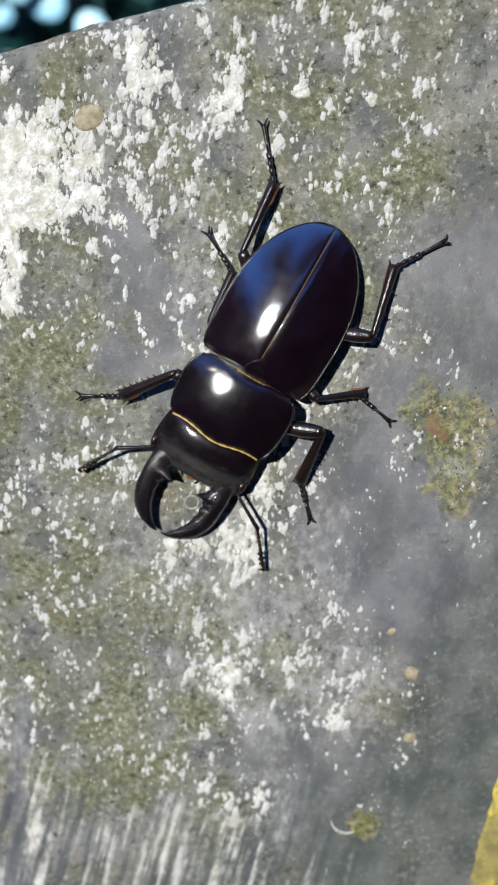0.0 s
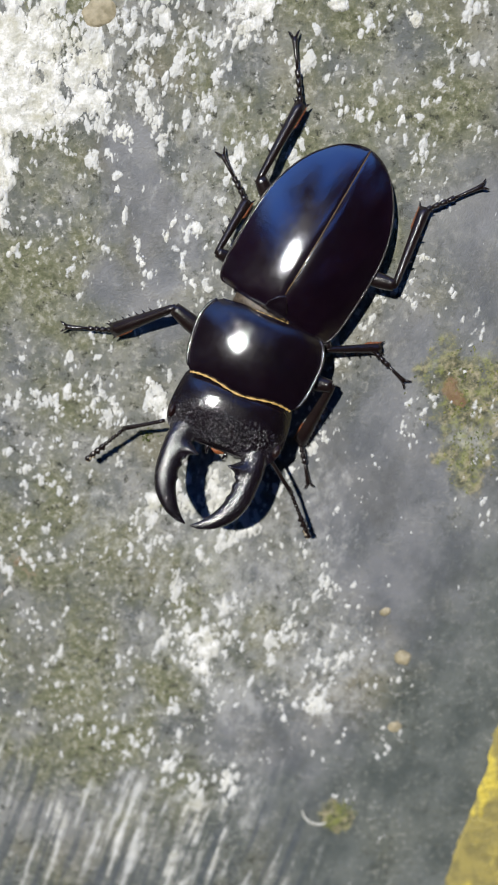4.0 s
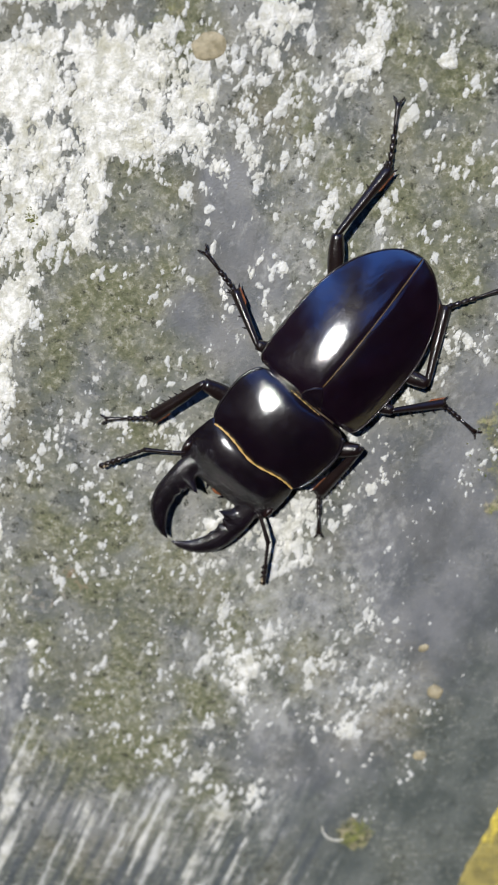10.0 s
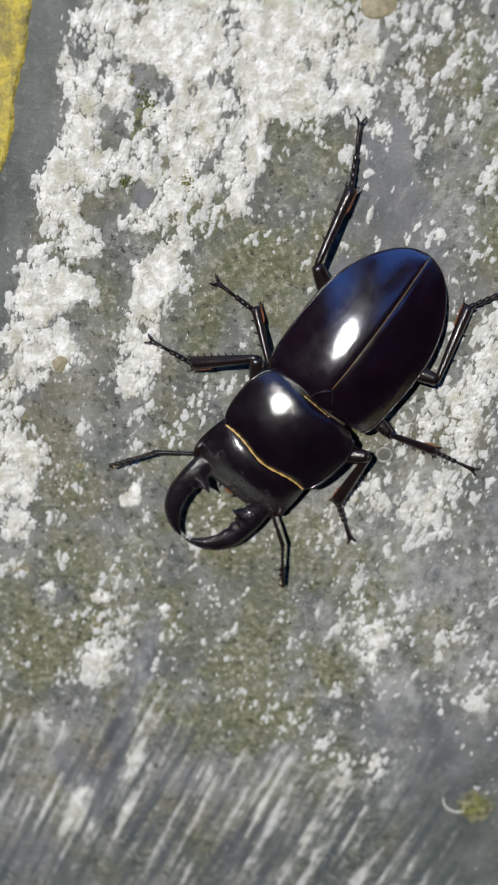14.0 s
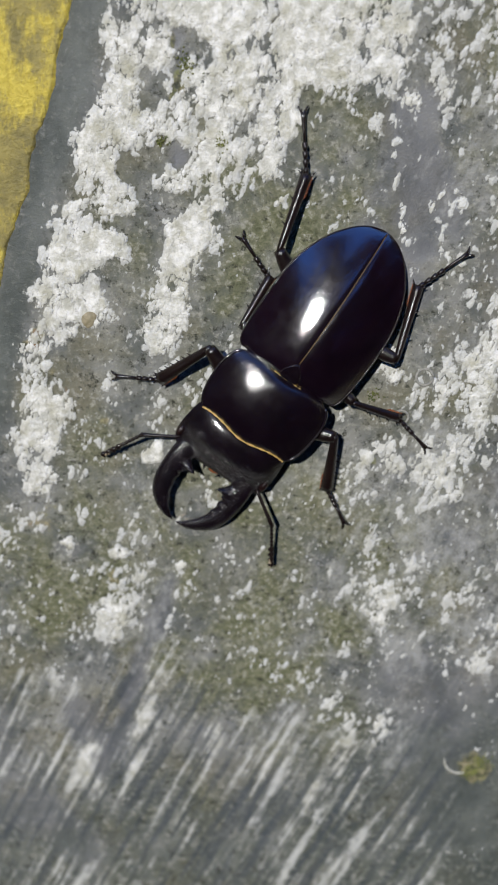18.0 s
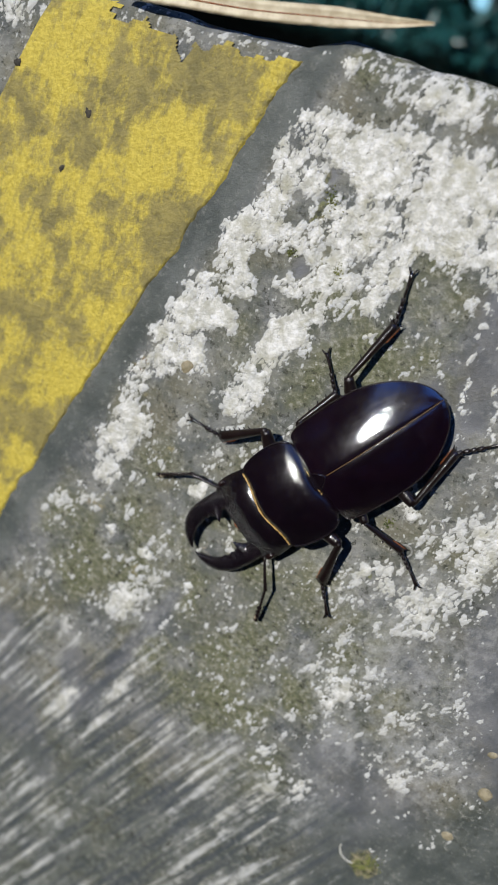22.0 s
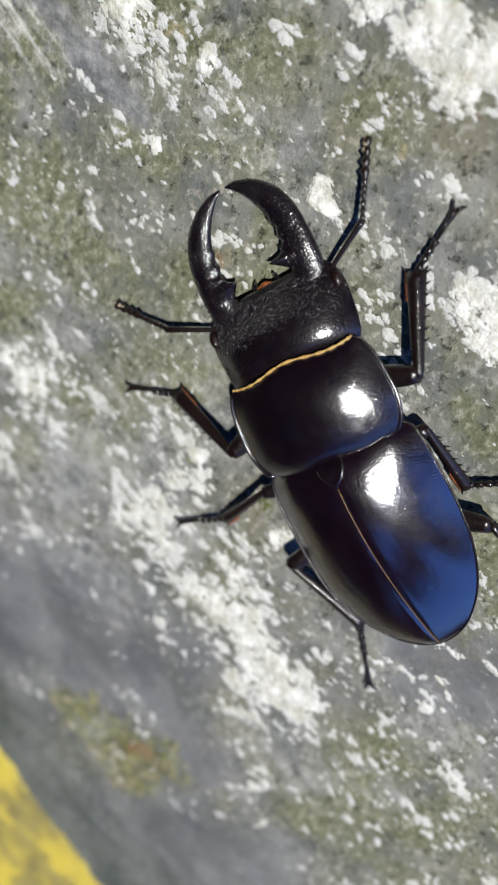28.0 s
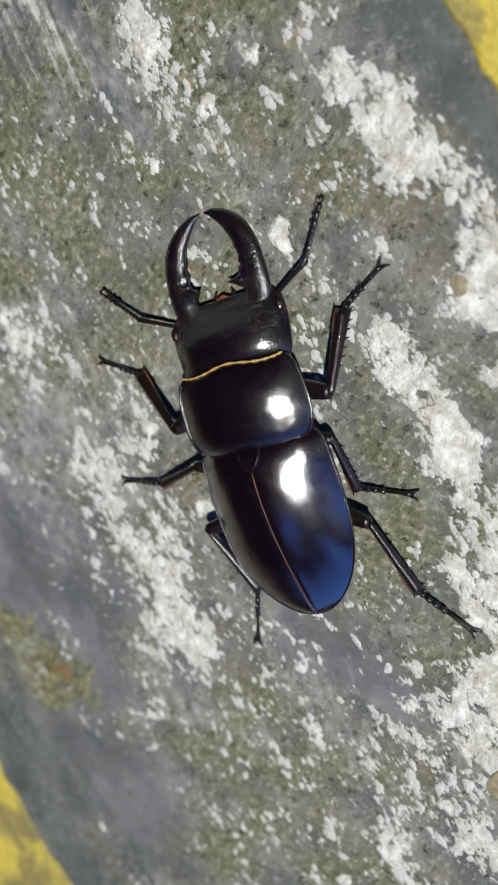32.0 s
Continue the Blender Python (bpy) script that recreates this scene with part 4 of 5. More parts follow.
PRO_RIM = 7.5  # height of the shield's sharp side edge


def front_wave(y, w):
    u = y / w
    return 1.3 * math.exp(-((u / 0.5) ** 2)) + 0.7 * abs(u) ** 4 - 0.4


def pronotum():
    bm = bmesh.new()
    rings = []
    n = 40
    for k in range(30):
        s = 14 * (0.5 - 0.5 * math.cos(math.pi * k / 29))
        w, t = curve(PRO_W, s), curve(PRO_T, s)
        ring = []
        for i in range(n):
            a = 2 * math.pi * i / n
            y = w * (1 if math.cos(a) > 0 else -1) * abs(math.cos(a)) ** 0.86
            up = math.sin(a)
            z = PRO_RIM + (t - PRO_RIM) * (1 - abs(y / w) ** 2.1) if up > 0 else PRO_RIM - (5.0 if 1 < k < 28 else 3.0) * (-up) ** 0.8
            x = s + front_wave(y, w) * max(0, (s - 9) / 5) ** 2 - 0.9 * math.exp(-(((abs(y) - 5) / 3) ** 2)) * max(0, 1 - s / 3) * 0.5
            ring.append(Vector((x, y, z - THORAX_Z)) * MM)
        rings.append(ring)
    skin(bm, rings)
    bmesh.ops.recalc_face_normals(bm, faces=bm.faces)
    return part("pronotum", bm, SHIELD, beetle, "broad shiny black thorax shield")


thorax = pronotum()
# the lens keeps its focus on the beetle
cam.data.dof.use_dof = True
cam.data.dof.focus_object = thorax
cam.data.dof.aperture_fstop = 15.0


def edge_fringe(s, drop, r, lift, start=0.06, span=0.88):
    bm = bmesh.new()
    w, t = curve(PRO_W, s), curve(PRO_T, s)
    pts = []
    for i in range(41):
        a = math.pi * (start + span * i / 40)
        y = w * (1 if math.cos(a) > 0 else -1) * abs(math.cos(a)) ** 0.86
        z = PRO_RIM + (t - PRO_RIM) * (1 - abs(y / w) ** 2.1)
        x = s + (front_wave(y, w) * max(0, (s - 9) / 5) ** 2 + lift)
        pts.append(Vector((x, y, z - THORAX_Z - drop)) * MM)
    tube(bm, pts, [r * MM * (0.8 + 0.35 * math.sin(i * 1.9)) for i in range(41)], 6)
    return bm


part("front_fringe", edge_fringe(13.9, 0.0, 0.24, 0.25), FRINGE, thorax, "golden hair fringe along the front edge")
part("hind_fringe", edge_fringe(0.15, 0.15, 0.22, -0.2, 0.30, 0.40), FRINGE, thorax, "golden hair fringe along the hind edge")


def thorax_rim():
    bm = bmesh.new()
    for side in (1, -1):
        pts = [Vector((s, side * (curve(PRO_W, s) + 0.08), PRO_RIM - THORAX_Z)) * MM for s in np.linspace(0.5, 13.5, 32)]
        tube(bm, pts, [0.30 * MM] * 32, 8)
    w, t = curve(PRO_W, 0.1), curve(PRO_T, 0.1)
    pts = [Vector((0.1, w * v, PRO_RIM + (t - PRO_RIM) * (1 - abs(v) ** 2.1) - THORAX_Z)) * MM for v in np.linspace(-1, 1, 36)]
    tube(bm, pts, [0.24 * MM] * 36, 8)
    return part("rim", bm, CHITIN, thorax)


thorax_rim()

HEAD_X, HEAD_Z = 13.6, 0.3  # the neck in the thorax's space
HEAD_END = 12.5
HEAD_W = [(0, 9.9), (1.2, 10.6), (4, 11.1), (7.4, 11.3), (9.7, 11.0), (11.4, 9.9), (12.5, 8.3)]
HEAD_T = [(0, 0.6), (1.0, 1.9), (2.5, 2.6), (4.8, 2.7), (6.6, 2.3), (8.2, 1.3), (9.8, 0.3), (11.3, -0.3), (12.5, -1.1)]


def head_notch(s, y, w):
    """How far the front edge is drawn in at the middle."""
    return 0.9 * (1 - (y / w) ** 2) ** 2 * max(0, (s - 6.5) / 6) ** 1.5


def head_top(y, w, t):
    return -1.5 + (t + 1.5) * (1 - abs(y / w) ** 2.6)


def grains(name, places, parent, label):
    """Many tiny domes on a shell, in one mesh: places and radii, mm."""
    bm = bmesh.new()
    bmesh.ops.create_icosphere(bm, subdivisions=2, radius=1.0)
    ball = np.array([v.co for v in bm.verts])
    sides = np.array([[v.index for v in f.verts] for f in bm.faces])
    bm.free()
    spots = np.array([(*p, r) for p, r in places])
    verts = (spots[:, None, :3] + ball[None] * spots[:, None, 3:] * np.array([1.0, 1.0, 0.75])) * MM
    faces = sides[None] + np.arange(len(spots))[:, None, None] * len(ball)
    mesh = bpy.data.meshes.new(name)
    mesh.from_pydata(verts.reshape(-1, 3).tolist(), [], faces.reshape(-1, 3).tolist())
    mesh.materials.append(GRAIN)
    mesh.shade_smooth()
    ob = new(name, mesh)
    ob.parent = parent
    return tagged(ob, label, kind="stuff")


def head_grains():
    """Coarse grains on the front slope of the head, thinning out backwards."""
    r = random.Random(31)
    places = []
    while len(places) < 1100:
        s, u = r.uniform(4.5, 12.2), r.uniform(-0.93, 0.93)
        front = 7.0 + 1.4 * noise.noise(Vector((u * 3.0, 0.7, 0.2)))
        if r.random() > min(max((s - front + 2.2) / 2.6, 0.03), 1) * (1.15 - u * u):
            continue
        w, t = curve(HEAD_W, s), curve(HEAD_T, s)
        y = u * w
        size = r.uniform(0.09, 0.17)
        places.append(((s - head_notch(s, y, w), y, head_top(y, w, t) - 0.02), size))
    return grains("granulation", places, head, "coarse shiny grains on the front of the head")


def head_shell():
    bm = bmesh.new()
    rings = []
    n = 40
    for k in range(26):
        s = HEAD_END * (0.5 - 0.5 * math.cos(math.pi * k / 25))
        w, t = curve(HEAD_W, s), curve(HEAD_T, s)
        ring = []
        for i in range(n):
            a = 2 * math.pi * i / n
            y = w * (1 if math.cos(a) > 0 else -1) * abs(math.cos(a)) ** 0.8
            up = math.sin(a)
            z = head_top(y, w, t) if up > 0 else -1.5 - (2.8 - 0.12 * s) * (-up) ** 0.8
            x = s - head_notch(s, y, w)
            ring.append(Vector((x, y, z)) * MM)
        rings.append(ring)
    skin(bm, rings)
    bmesh.ops.recalc_face_normals(bm, faces=bm.faces)
    return part("head", bm, GRANULAR, beetle, "broad granular black head")


head = head_shell()
head_grains()

JAW = [(9.0, 5.9, -1.8), (11.4, 7.0, -1.5), (13.6, 7.4, -1.1), (16.4, 7.5, -0.8), (19.5, 7.2, -0.6), (22.4, 6.2, -0.5), (24.9, 4.3, -0.6), (26.5, 2.2, -0.8), (27.2, 0.5, -0.9)]
JAW_R = [2.6, 2.45, 2.3, 2.15, 2.1, 1.9, 1.4, 0.75, 0.12]
# inner teeth: place along the jaw, half-width, how far they stand in, and how far up
TEETH = [(14.0, 1.7, 2.5, 1.7), (15.8, 0.8, 0.7, 0.5), (17.6, 1.2, 0.4, 0.1), (20.4, 1.0, 0.25, 0.0)]


def jaw(side):
    """A sickle with a flat section, keeled on top, its teeth drawn out of the inner edge."""
    bm = bmesh.new()
    m = len(JAW) - 1
    line = [[(i, p[k]) for i, p in enumerate(JAW)] for k in range(3)]
    at = lambda t: Vector((curve(line[0], t), side * curve(line[1], t), curve(line[2], t)))
    rings, places = [], []
    pick = random.Random(40 + side)
    for k in range(97):
        t = k / 96 * m
        p, r = at(t), curve(list(enumerate(JAW_R)), t)
        d = (at(min(t + 0.1, m)) - at(max(t - 0.1, 0))).normalized()
        inner = d.cross(Vector((0, 0, 1))).normalized() * side
        up = Vector((0, 0, 1))
        ring = []
        for i in range(22):
            a = 2 * math.pi * i / 22
            ca, sa = math.cos(a), math.sin(a)
            q = p + inner * ca * r + up * sa * abs(sa) ** 0.15 * r * 0.54
            if ca > 0:
                for x, w, reach, high in TEETH:
                    g = max(0, 1 - abs(p.x - x) / w) ** 1.25
                    q += (inner * reach + up * high) * g * ca**2.5
            ring.append(q * MM)
            if k < 88 and sa > 0.1 and pick.random() < 0.5 * (1.25 - k / 88):
                places.append((q - up * 0.03 + d * pick.uniform(-0.1, 0.1), pick.uniform(0.06, 0.13)))
        rings.append(ring)
    skin(bm, rings)
    bmesh.ops.recalc_face_normals(bm, faces=bm.faces)
    made = part("jaw", bm, GRANULAR, head, "curved black jaw with inner teeth")
    grains("granulation", places, made, "fine shiny grains on the jaw")
    return made


for side in (1, -1):
    jaw(side)
    bm = bmesh.new()
    blob(bm, Vector((8.6, side * 10.4, -1.1)) * MM, (1.4 * MM, 0.8 * MM, 0.9 * MM), 0, 0, 3)
    part("eye", bm, EYE, head, "small dark eye")
    bm = bmesh.new()
    tube(bm, [Vector(p) * MM for p in ((11.4, side * 1.6, -2.4), (12.8, side * 1.9, -2.3), (13.8, side * 1.5, -2.6))], [0.45 * MM, 0.4 * MM, 0.15 * MM], 8)
    part("palp", bm, CHITIN, head)
bm = bmesh.new()
blob(bm, Vector((12.2, 0.2, -2.0)) * MM, (0.8 * MM, 1.2 * MM, 0.4 * MM), 0, 0.4, 3)
part("labrum", bm, RUSTY, head, "small orange-haired lip")


# ---- limbs: each piece runs from its origin along x ----
def femur_mesh(length, r):
    bm = bmesh.new()
    xs = np.linspace(0, length, 12)
    tube(bm, [Vector((x, 0, 0)) * MM for x in xs], [r * MM * (0.55 + 0.5 * math.sin(math.pi * (0.12 + 0.76 * x / length))) for x in xs], 12, 0.8)
    return bm


def tibia_mesh(length, r, spines, out):
    """A ridged shin that widens outward, with spines along its edge and at its end."""
    bm = bmesh.new()
    xs = np.linspace(-0.5, length, 14)
    rings = []
    for x in xs:
        u = max(0, x / length)
        w = r * (0.62 + 0.55 * u) * (0.75 if x < 0 else 1)
        rings.append([Vector((x, math.cos(a) * w * (1 + 0.06 * math.cos(4 * a)), math.sin(a) * w * 0.80 * (1 + 0.06 * math.cos(4 * a)))) * MM for a in (2 * math.pi * i / 20 for i in range(20))])
    skin(bm, rings)
    for k in range(spines):
        u = 0.32 + 0.66 * k / max(1, spines - 1)
        w = r * (0.62 + 0.55 * u)
        cone(bm, Vector((length * u, out * w * 0.8, 0)) * MM, Vector((length * u + 0.5, out * (w + 0.75), 0)) * MM, 0.24 * MM)
    for side in (1, -1):
        cone(bm, Vector((length - 0.2, side * r * 0.9, 0)) * MM, Vector((length + 1.0, side * (r + 0.5), -0.1)) * MM, 0.26 * MM)
    return bm


def tarsus_mesh(length):
    """Four bead-like joints and a long claw joint."""
    bm = bmesh.new()
    x, cuts = 0.0, [0.13, 0.13, 0.13, 0.14, 0.47]
    for i, c in enumerate(cuts):
        d = c * length
        ends = [0.34, 0.48, 0.60, 0.36] if i < 4 else [0.26, 0.36, 0.46, 0.62]
        tube(bm, [Vector((x + d * f, 0, 0.12 * math.sin(6 * (x + d * f) / length))) * MM for f in (0, 0.4, 0.8, 1.0)], [e * MM * 0.95 for e in ends], 8)
        if i < 4:
            for side in (1, -1):
                cone(bm, Vector((x + d * 0.8, side * 0.3, 0)) * MM, Vector((x + d * 1.05, side * 0.55, -0.25)) * MM, 0.10 * MM, 4)
        x += d
    return bm


def claw_mesh(length):
    bm = bmesh.new()
    for side in (1, -1):
        tube(bm, [Vector(p) * MM for p in ((length - 0.2, side * 0.2, 0.1), (length + 0.5, side * 0.6, 0.25), (length + 1.0, side * 0.95, 0), (length + 1.15, side * 1.1, -0.4))], [0.26 * MM, 0.22 * MM, 0.14 * MM, 0.03 * MM], 6)
    return bm


# places on the concrete, mm: seconds, then knee, ankle and foot as x, y
LEGS = {
    "R1": [
        (0, 28.2, -16.2, 15.3, -19, 4.7, -16.8),
        (6.1, 28.2, -16.2, 15.3, -19, 4.7, -16.8),
        (6.5, 28.8, -24.2, 17.8, -32.6, 11, -36.1),
        (7, 29.4, -24.1, 20.6, -33.8, 11.3, -37.3),
        (8, 25.2, -20.4, 19.9, -32.9, 11.6, -37.3),
        (9, 25.2, -21.8, 20.1, -33.3, 13.7, -33.3),
        (9.5, 20.7, -22.5, 7, -27.5, -3.4, -28.1),
        (10, 19.4, -21.9, 6.8, -29.9, -2.5, -30),
        (10.5, 16.1, -20.4, 5.6, -29, -2.7, -29.4),
        (11, 15.1, -20.1, 6.5, -29, -2.4, -29.2),
    ] + [
        (11.5, 10.6, -19.5, 6.6, -29.5, -2, -30.1),
        (12, 5.7, -19.9, -7.8, -25.2, -17.6, -25),
        (12.5, 1, -19.1, -13.7, -22.3, -22.1, -20.4),
        (13, -0.2, -19.1, -12.7, -22.6, -21.8, -20.5),
        (13.5, 0.5, -20, -11.5, -22.7, -21.5, -20.3),
        (14, -1.8, -23.2, -13.5, -24.7, -21.3, -20.2),
        (14.5, -11.6, -29.2, -25.7, -36.1, -35.8, -35.4),
        (15, -16, -28.4, -25.3, -35.6, -35.8, -35.9),
        (15.5, -15, -28.9, -26, -36.3, -35.3, -35.7),
        (32, -15, -28.9, -26, -36.3, -35.3, -35.7),
    ],
    "R2": [
        (0, 37.1, -7.9, 43.8, 0.3, 40.4, 10.2),
        (6.1, 37.1, -7.9, 43.8, 0.3, 40.4, 10.2),
        (6.5, 40.3, -6.4, 44.7, 3.6, 40.5, 10.2),
        (7, 39.8, -9, 44.4, -0.4, 40.4, 10.4),
        (8, 37.3, -7.9, 44.5, 2.1, 40.1, 10.9),
        (9, 33.8, -14.3, 28.6, -3.8, 22.7, 2.2),
        (9.5, 30.2, -14.8, 25.6, -6.3, 19, 1.5),
        (10, 28.2, -16, 24.9, -6.7, 19.3, 1.6),
        (10.5, 23.8, -16.7, 24, -5.9, 18.9, 1.7),
        (11, 20.6, -18, 22.8, -7.2, 19.5, 1.7),
    ] + [
        (11.5, 17.5, -18.7, 13.4, -10.1, 4.3, -3),
        (12, 12.5, -19.2, 11.4, -10, 3.8, -3.2),
        (12.5, 11.2, -18.4, 11.5, -9, 3.9, -2.6),
        (13, 7, -20, 9.5, -11.3, 4.4, -3.3),
        (13.5, 4, -19, 9.3, -9.7, 4.2, -2.9),
        (14, 0.9, -22.2, -0.5, -15.4, -8.2, -9.2),
        (14.5, -5.5, -24.8, -2.8, -14, -8.4, -8.9),
        (15, -7.6, -23.7, -2.4, -16, -8.3, -9.4),
        (15.5, -8.5, -24.2, -3.4, -16.3, -8.2, -9),
        (32, -8.5, -24.2, -3.4, -16.3, -8.2, -9),
    ],
    "R3": [
        (0, 46.1, 3, 55.8, 15.3, 56.3, 26.9),
        (6.1, 46.1, 3, 55.8, 15.3, 56.3, 26.9),
        (6.5, 46.7, 3.5, 55.2, 15, 56.9, 26.9),
        (7, 47.1, 3.7, 56.1, 15, 56.8, 27.1),
        (8, 45, 3.9, 54.5, 14.4, 55.7, 26.1),
        (9, 44.7, 2.1, 55.2, 11.7, 55.6, 23.6),
        (9.5, 43.4, -0.7, 54.2, 11.9, 56.1, 23.8),
        (10, 43.5, 2.5, 53.8, 13.5, 55.7, 23.9),
        (10.5, 41.6, 0.9, 53, 12.7, 55.7, 24),
        (11, 29.6, -2.6, 38.1, 9.5, 40.5, 20.8),
    ] + [
        (11.5, 28, -2.9, 36.7, 9, 40.4, 20.7),
        (12, 26, -1.6, 36.1, 10, 40.7, 20.8),
        (12.5, 24.9, -3.7, 36.1, 9, 40.6, 20.5),
        (13, 24.5, -1.5, 35.3, 10.6, 40.5, 21),
        (13.5, 11, -8.1, 18.1, 6.3, 19.5, 17.5),
        (14, 10.9, -7, 17.6, 6.1, 19.5, 17.2),
        (14.5, 7.6, -9.3, 15.1, 5.1, 19.7, 17),
        (15, 6.3, -5.7, 14.4, 6.2, 19.2, 16.6),
        (15.5, -1.3, -10.3, 3.8, 2.8, 3.3, 14.4),
        (32, -1.3, -10.3, 3.8, 2.8, 3.3, 14.4),
    ],
    "L1": [
        (0, 54.1, -35.7, 47.5, -45.6, 47.9, -55.3),
        (6.1, 54.1, -35.7, 47.5, -45.6, 47.9, -55.3),
        (6.5, 59.1, -36.9, 52.8, -48.4, 52.8, -59.1),
        (7, 59.7, -37.2, 53.7, -48.3, 53.8, -58.6),
        (8, 50.6, -37.9, 41.2, -47.6, 39.5, -57.5),
        (9, 50.4, -39.3, 41.6, -48.4, 38.6, -57.2),
        (9.5, 46.4, -37.5, 41.3, -47.1, 38.5, -56.4),
        (10, 46.5, -37.9, 38.8, -47.6, 38.5, -56.8),
        (10.5, 42.9, -38.3, 39.2, -47.3, 38.1, -56.6),
        (11, 38.2, -40.8, 36, -54, 38.8, -63.6),
    ] + [
        (11.5, 32.3, -40.8, 27.2, -54.5, 30.6, -64.2),
        (12, 29.7, -40.5, 26.6, -52.6, 29.4, -61.9),
        (12.5, 24.7, -37.7, 26.3, -49.2, 29.3, -61),
        (13, 19.2, -43.1, 13.5, -54.6, 16.9, -64.8),
        (13.5, 18.4, -42.3, 12.9, -54.6, 16.5, -63.5),
        (14, 19, -44.7, 13.7, -54.5, 16.5, -64.1),
        (14.5, 14.2, -43.8, 12.6, -55.7, 16.3, -63.9),
        (15, 12.2, -45.2, 12.4, -56.7, 16.1, -65.3),
        (15.5, 9.4, -48.1, 8.1, -60.4, 12.6, -70.2),
        (32, 9.4, -48.1, 8.1, -60.4, 12.6, -70.2),
    ],
    "L2": [
        (0, 58, -28.7, 63.2, -29.6, 69.3, -37.7),
        (6.1, 58, -28.7, 63.2, -29.6, 69.3, -37.7),
        (6.5, 61, -29.8, 64.7, -29.4, 69.2, -38.1),
        (7, 61.4, -30, 65.1, -29.5, 69.6, -37.7),
        (8, 57.7, -28.9, 65, -28.4, 69.3, -37),
        (9, 59.7, -30.8, 66.4, -29.5, 70.2, -37.1),
        (9.5, 53.9, -28.6, 63.7, -32.1, 70.9, -37),
        (10, 53.6, -30.5, 63.5, -30.5, 70.5, -37.4),
        (10.5, 43.6, -34.2, 48.6, -36.6, 54.9, -43.3),
        (11, 41.1, -35.9, 47.6, -34.6, 53.2, -41.2),
    ] + [
        (11.5, 37.1, -35, 45.7, -34.2, 52.9, -40.7),
        (12, 35.6, -32.6, 47.2, -33.8, 53.1, -41.2),
        (12.5, 27, -35.4, 34.2, -40.7, 39.5, -49.7),
        (13, 26.5, -36.6, 34.5, -40.5, 40.1, -48.9),
        (13.5, 24.9, -35.2, 34.1, -39.8, 40, -48.5),
        (14, 22.8, -38.9, 33.1, -44.4, 40.3, -48.7),
        (14.5, 13.8, -40.5, 21.2, -45.5, 28.7, -52.9),
        (15, 13.9, -40.3, 23.3, -45.1, 28.5, -52.6),
        (15.5, 12.8, -40.7, 22.5, -44.9, 28.8, -52.1),
        (32, 12.8, -40.7, 22.5, -44.9, 28.8, -52.1),
    ],
    "L3": [
        (0, 69.1, -17.2, 75.6, -6, 86, -3.5),
        (6.1, 69.1, -17.2, 75.6, -6, 86, -3.5),
        (6.5, 70.5, -18.5, 76.6, -5.3, 80.8, -4.2),
        (7, 70.6, -19.1, 76.5, -6.1, 80.6, -5),
        (8, 69.2, -17.5, 75.6, -5.5, 84.2, -3.5),
        (9, 69.5, -18.3, 76.3, -6.6, 83, -3.6),
        (9.5, 64, -15.8, 72.6, -12.5, 76.2, -8.5),
        (10, 60, -25.4, 64, -11.9, 74, -9.6),
        (10.5, 54.7, -24.3, 59.9, -9.9, 68.8, -9.1),
        (11, 52.1, -25, 57.7, -12.1, 68.9, -9.1),
    ] + [
        (11.5, 47.5, -23.9, 56.1, -11.6, 64.8, -10.1),
        (12, 47.5, -21.2, 56.9, -11.1, 63.3, -9.1),
        (12.5, 43.2, -19.8, 51.6, -15.8, 56.8, -11),
        (13, 36, -29.4, 42.7, -17.2, 50.7, -15.2),
        (13.5, 32.1, -28.3, 36.6, -16, 43, -14.9),
        (14, 33.3, -28.4, 38.9, -16.2, 46.4, -13.6),
        (14.5, 27.6, -27.2, 33.9, -22.6, 39.7, -16.6),
        (15, 21.4, -31.7, 25.4, -18.3, 35, -12.8),
        (15.5, 21.7, -31.2, 25.6, -18.5, 34.9, -12.5),
        (32, 21.7, -31.2, 25.6, -18.5, 34.9, -12.5),
    ],
}
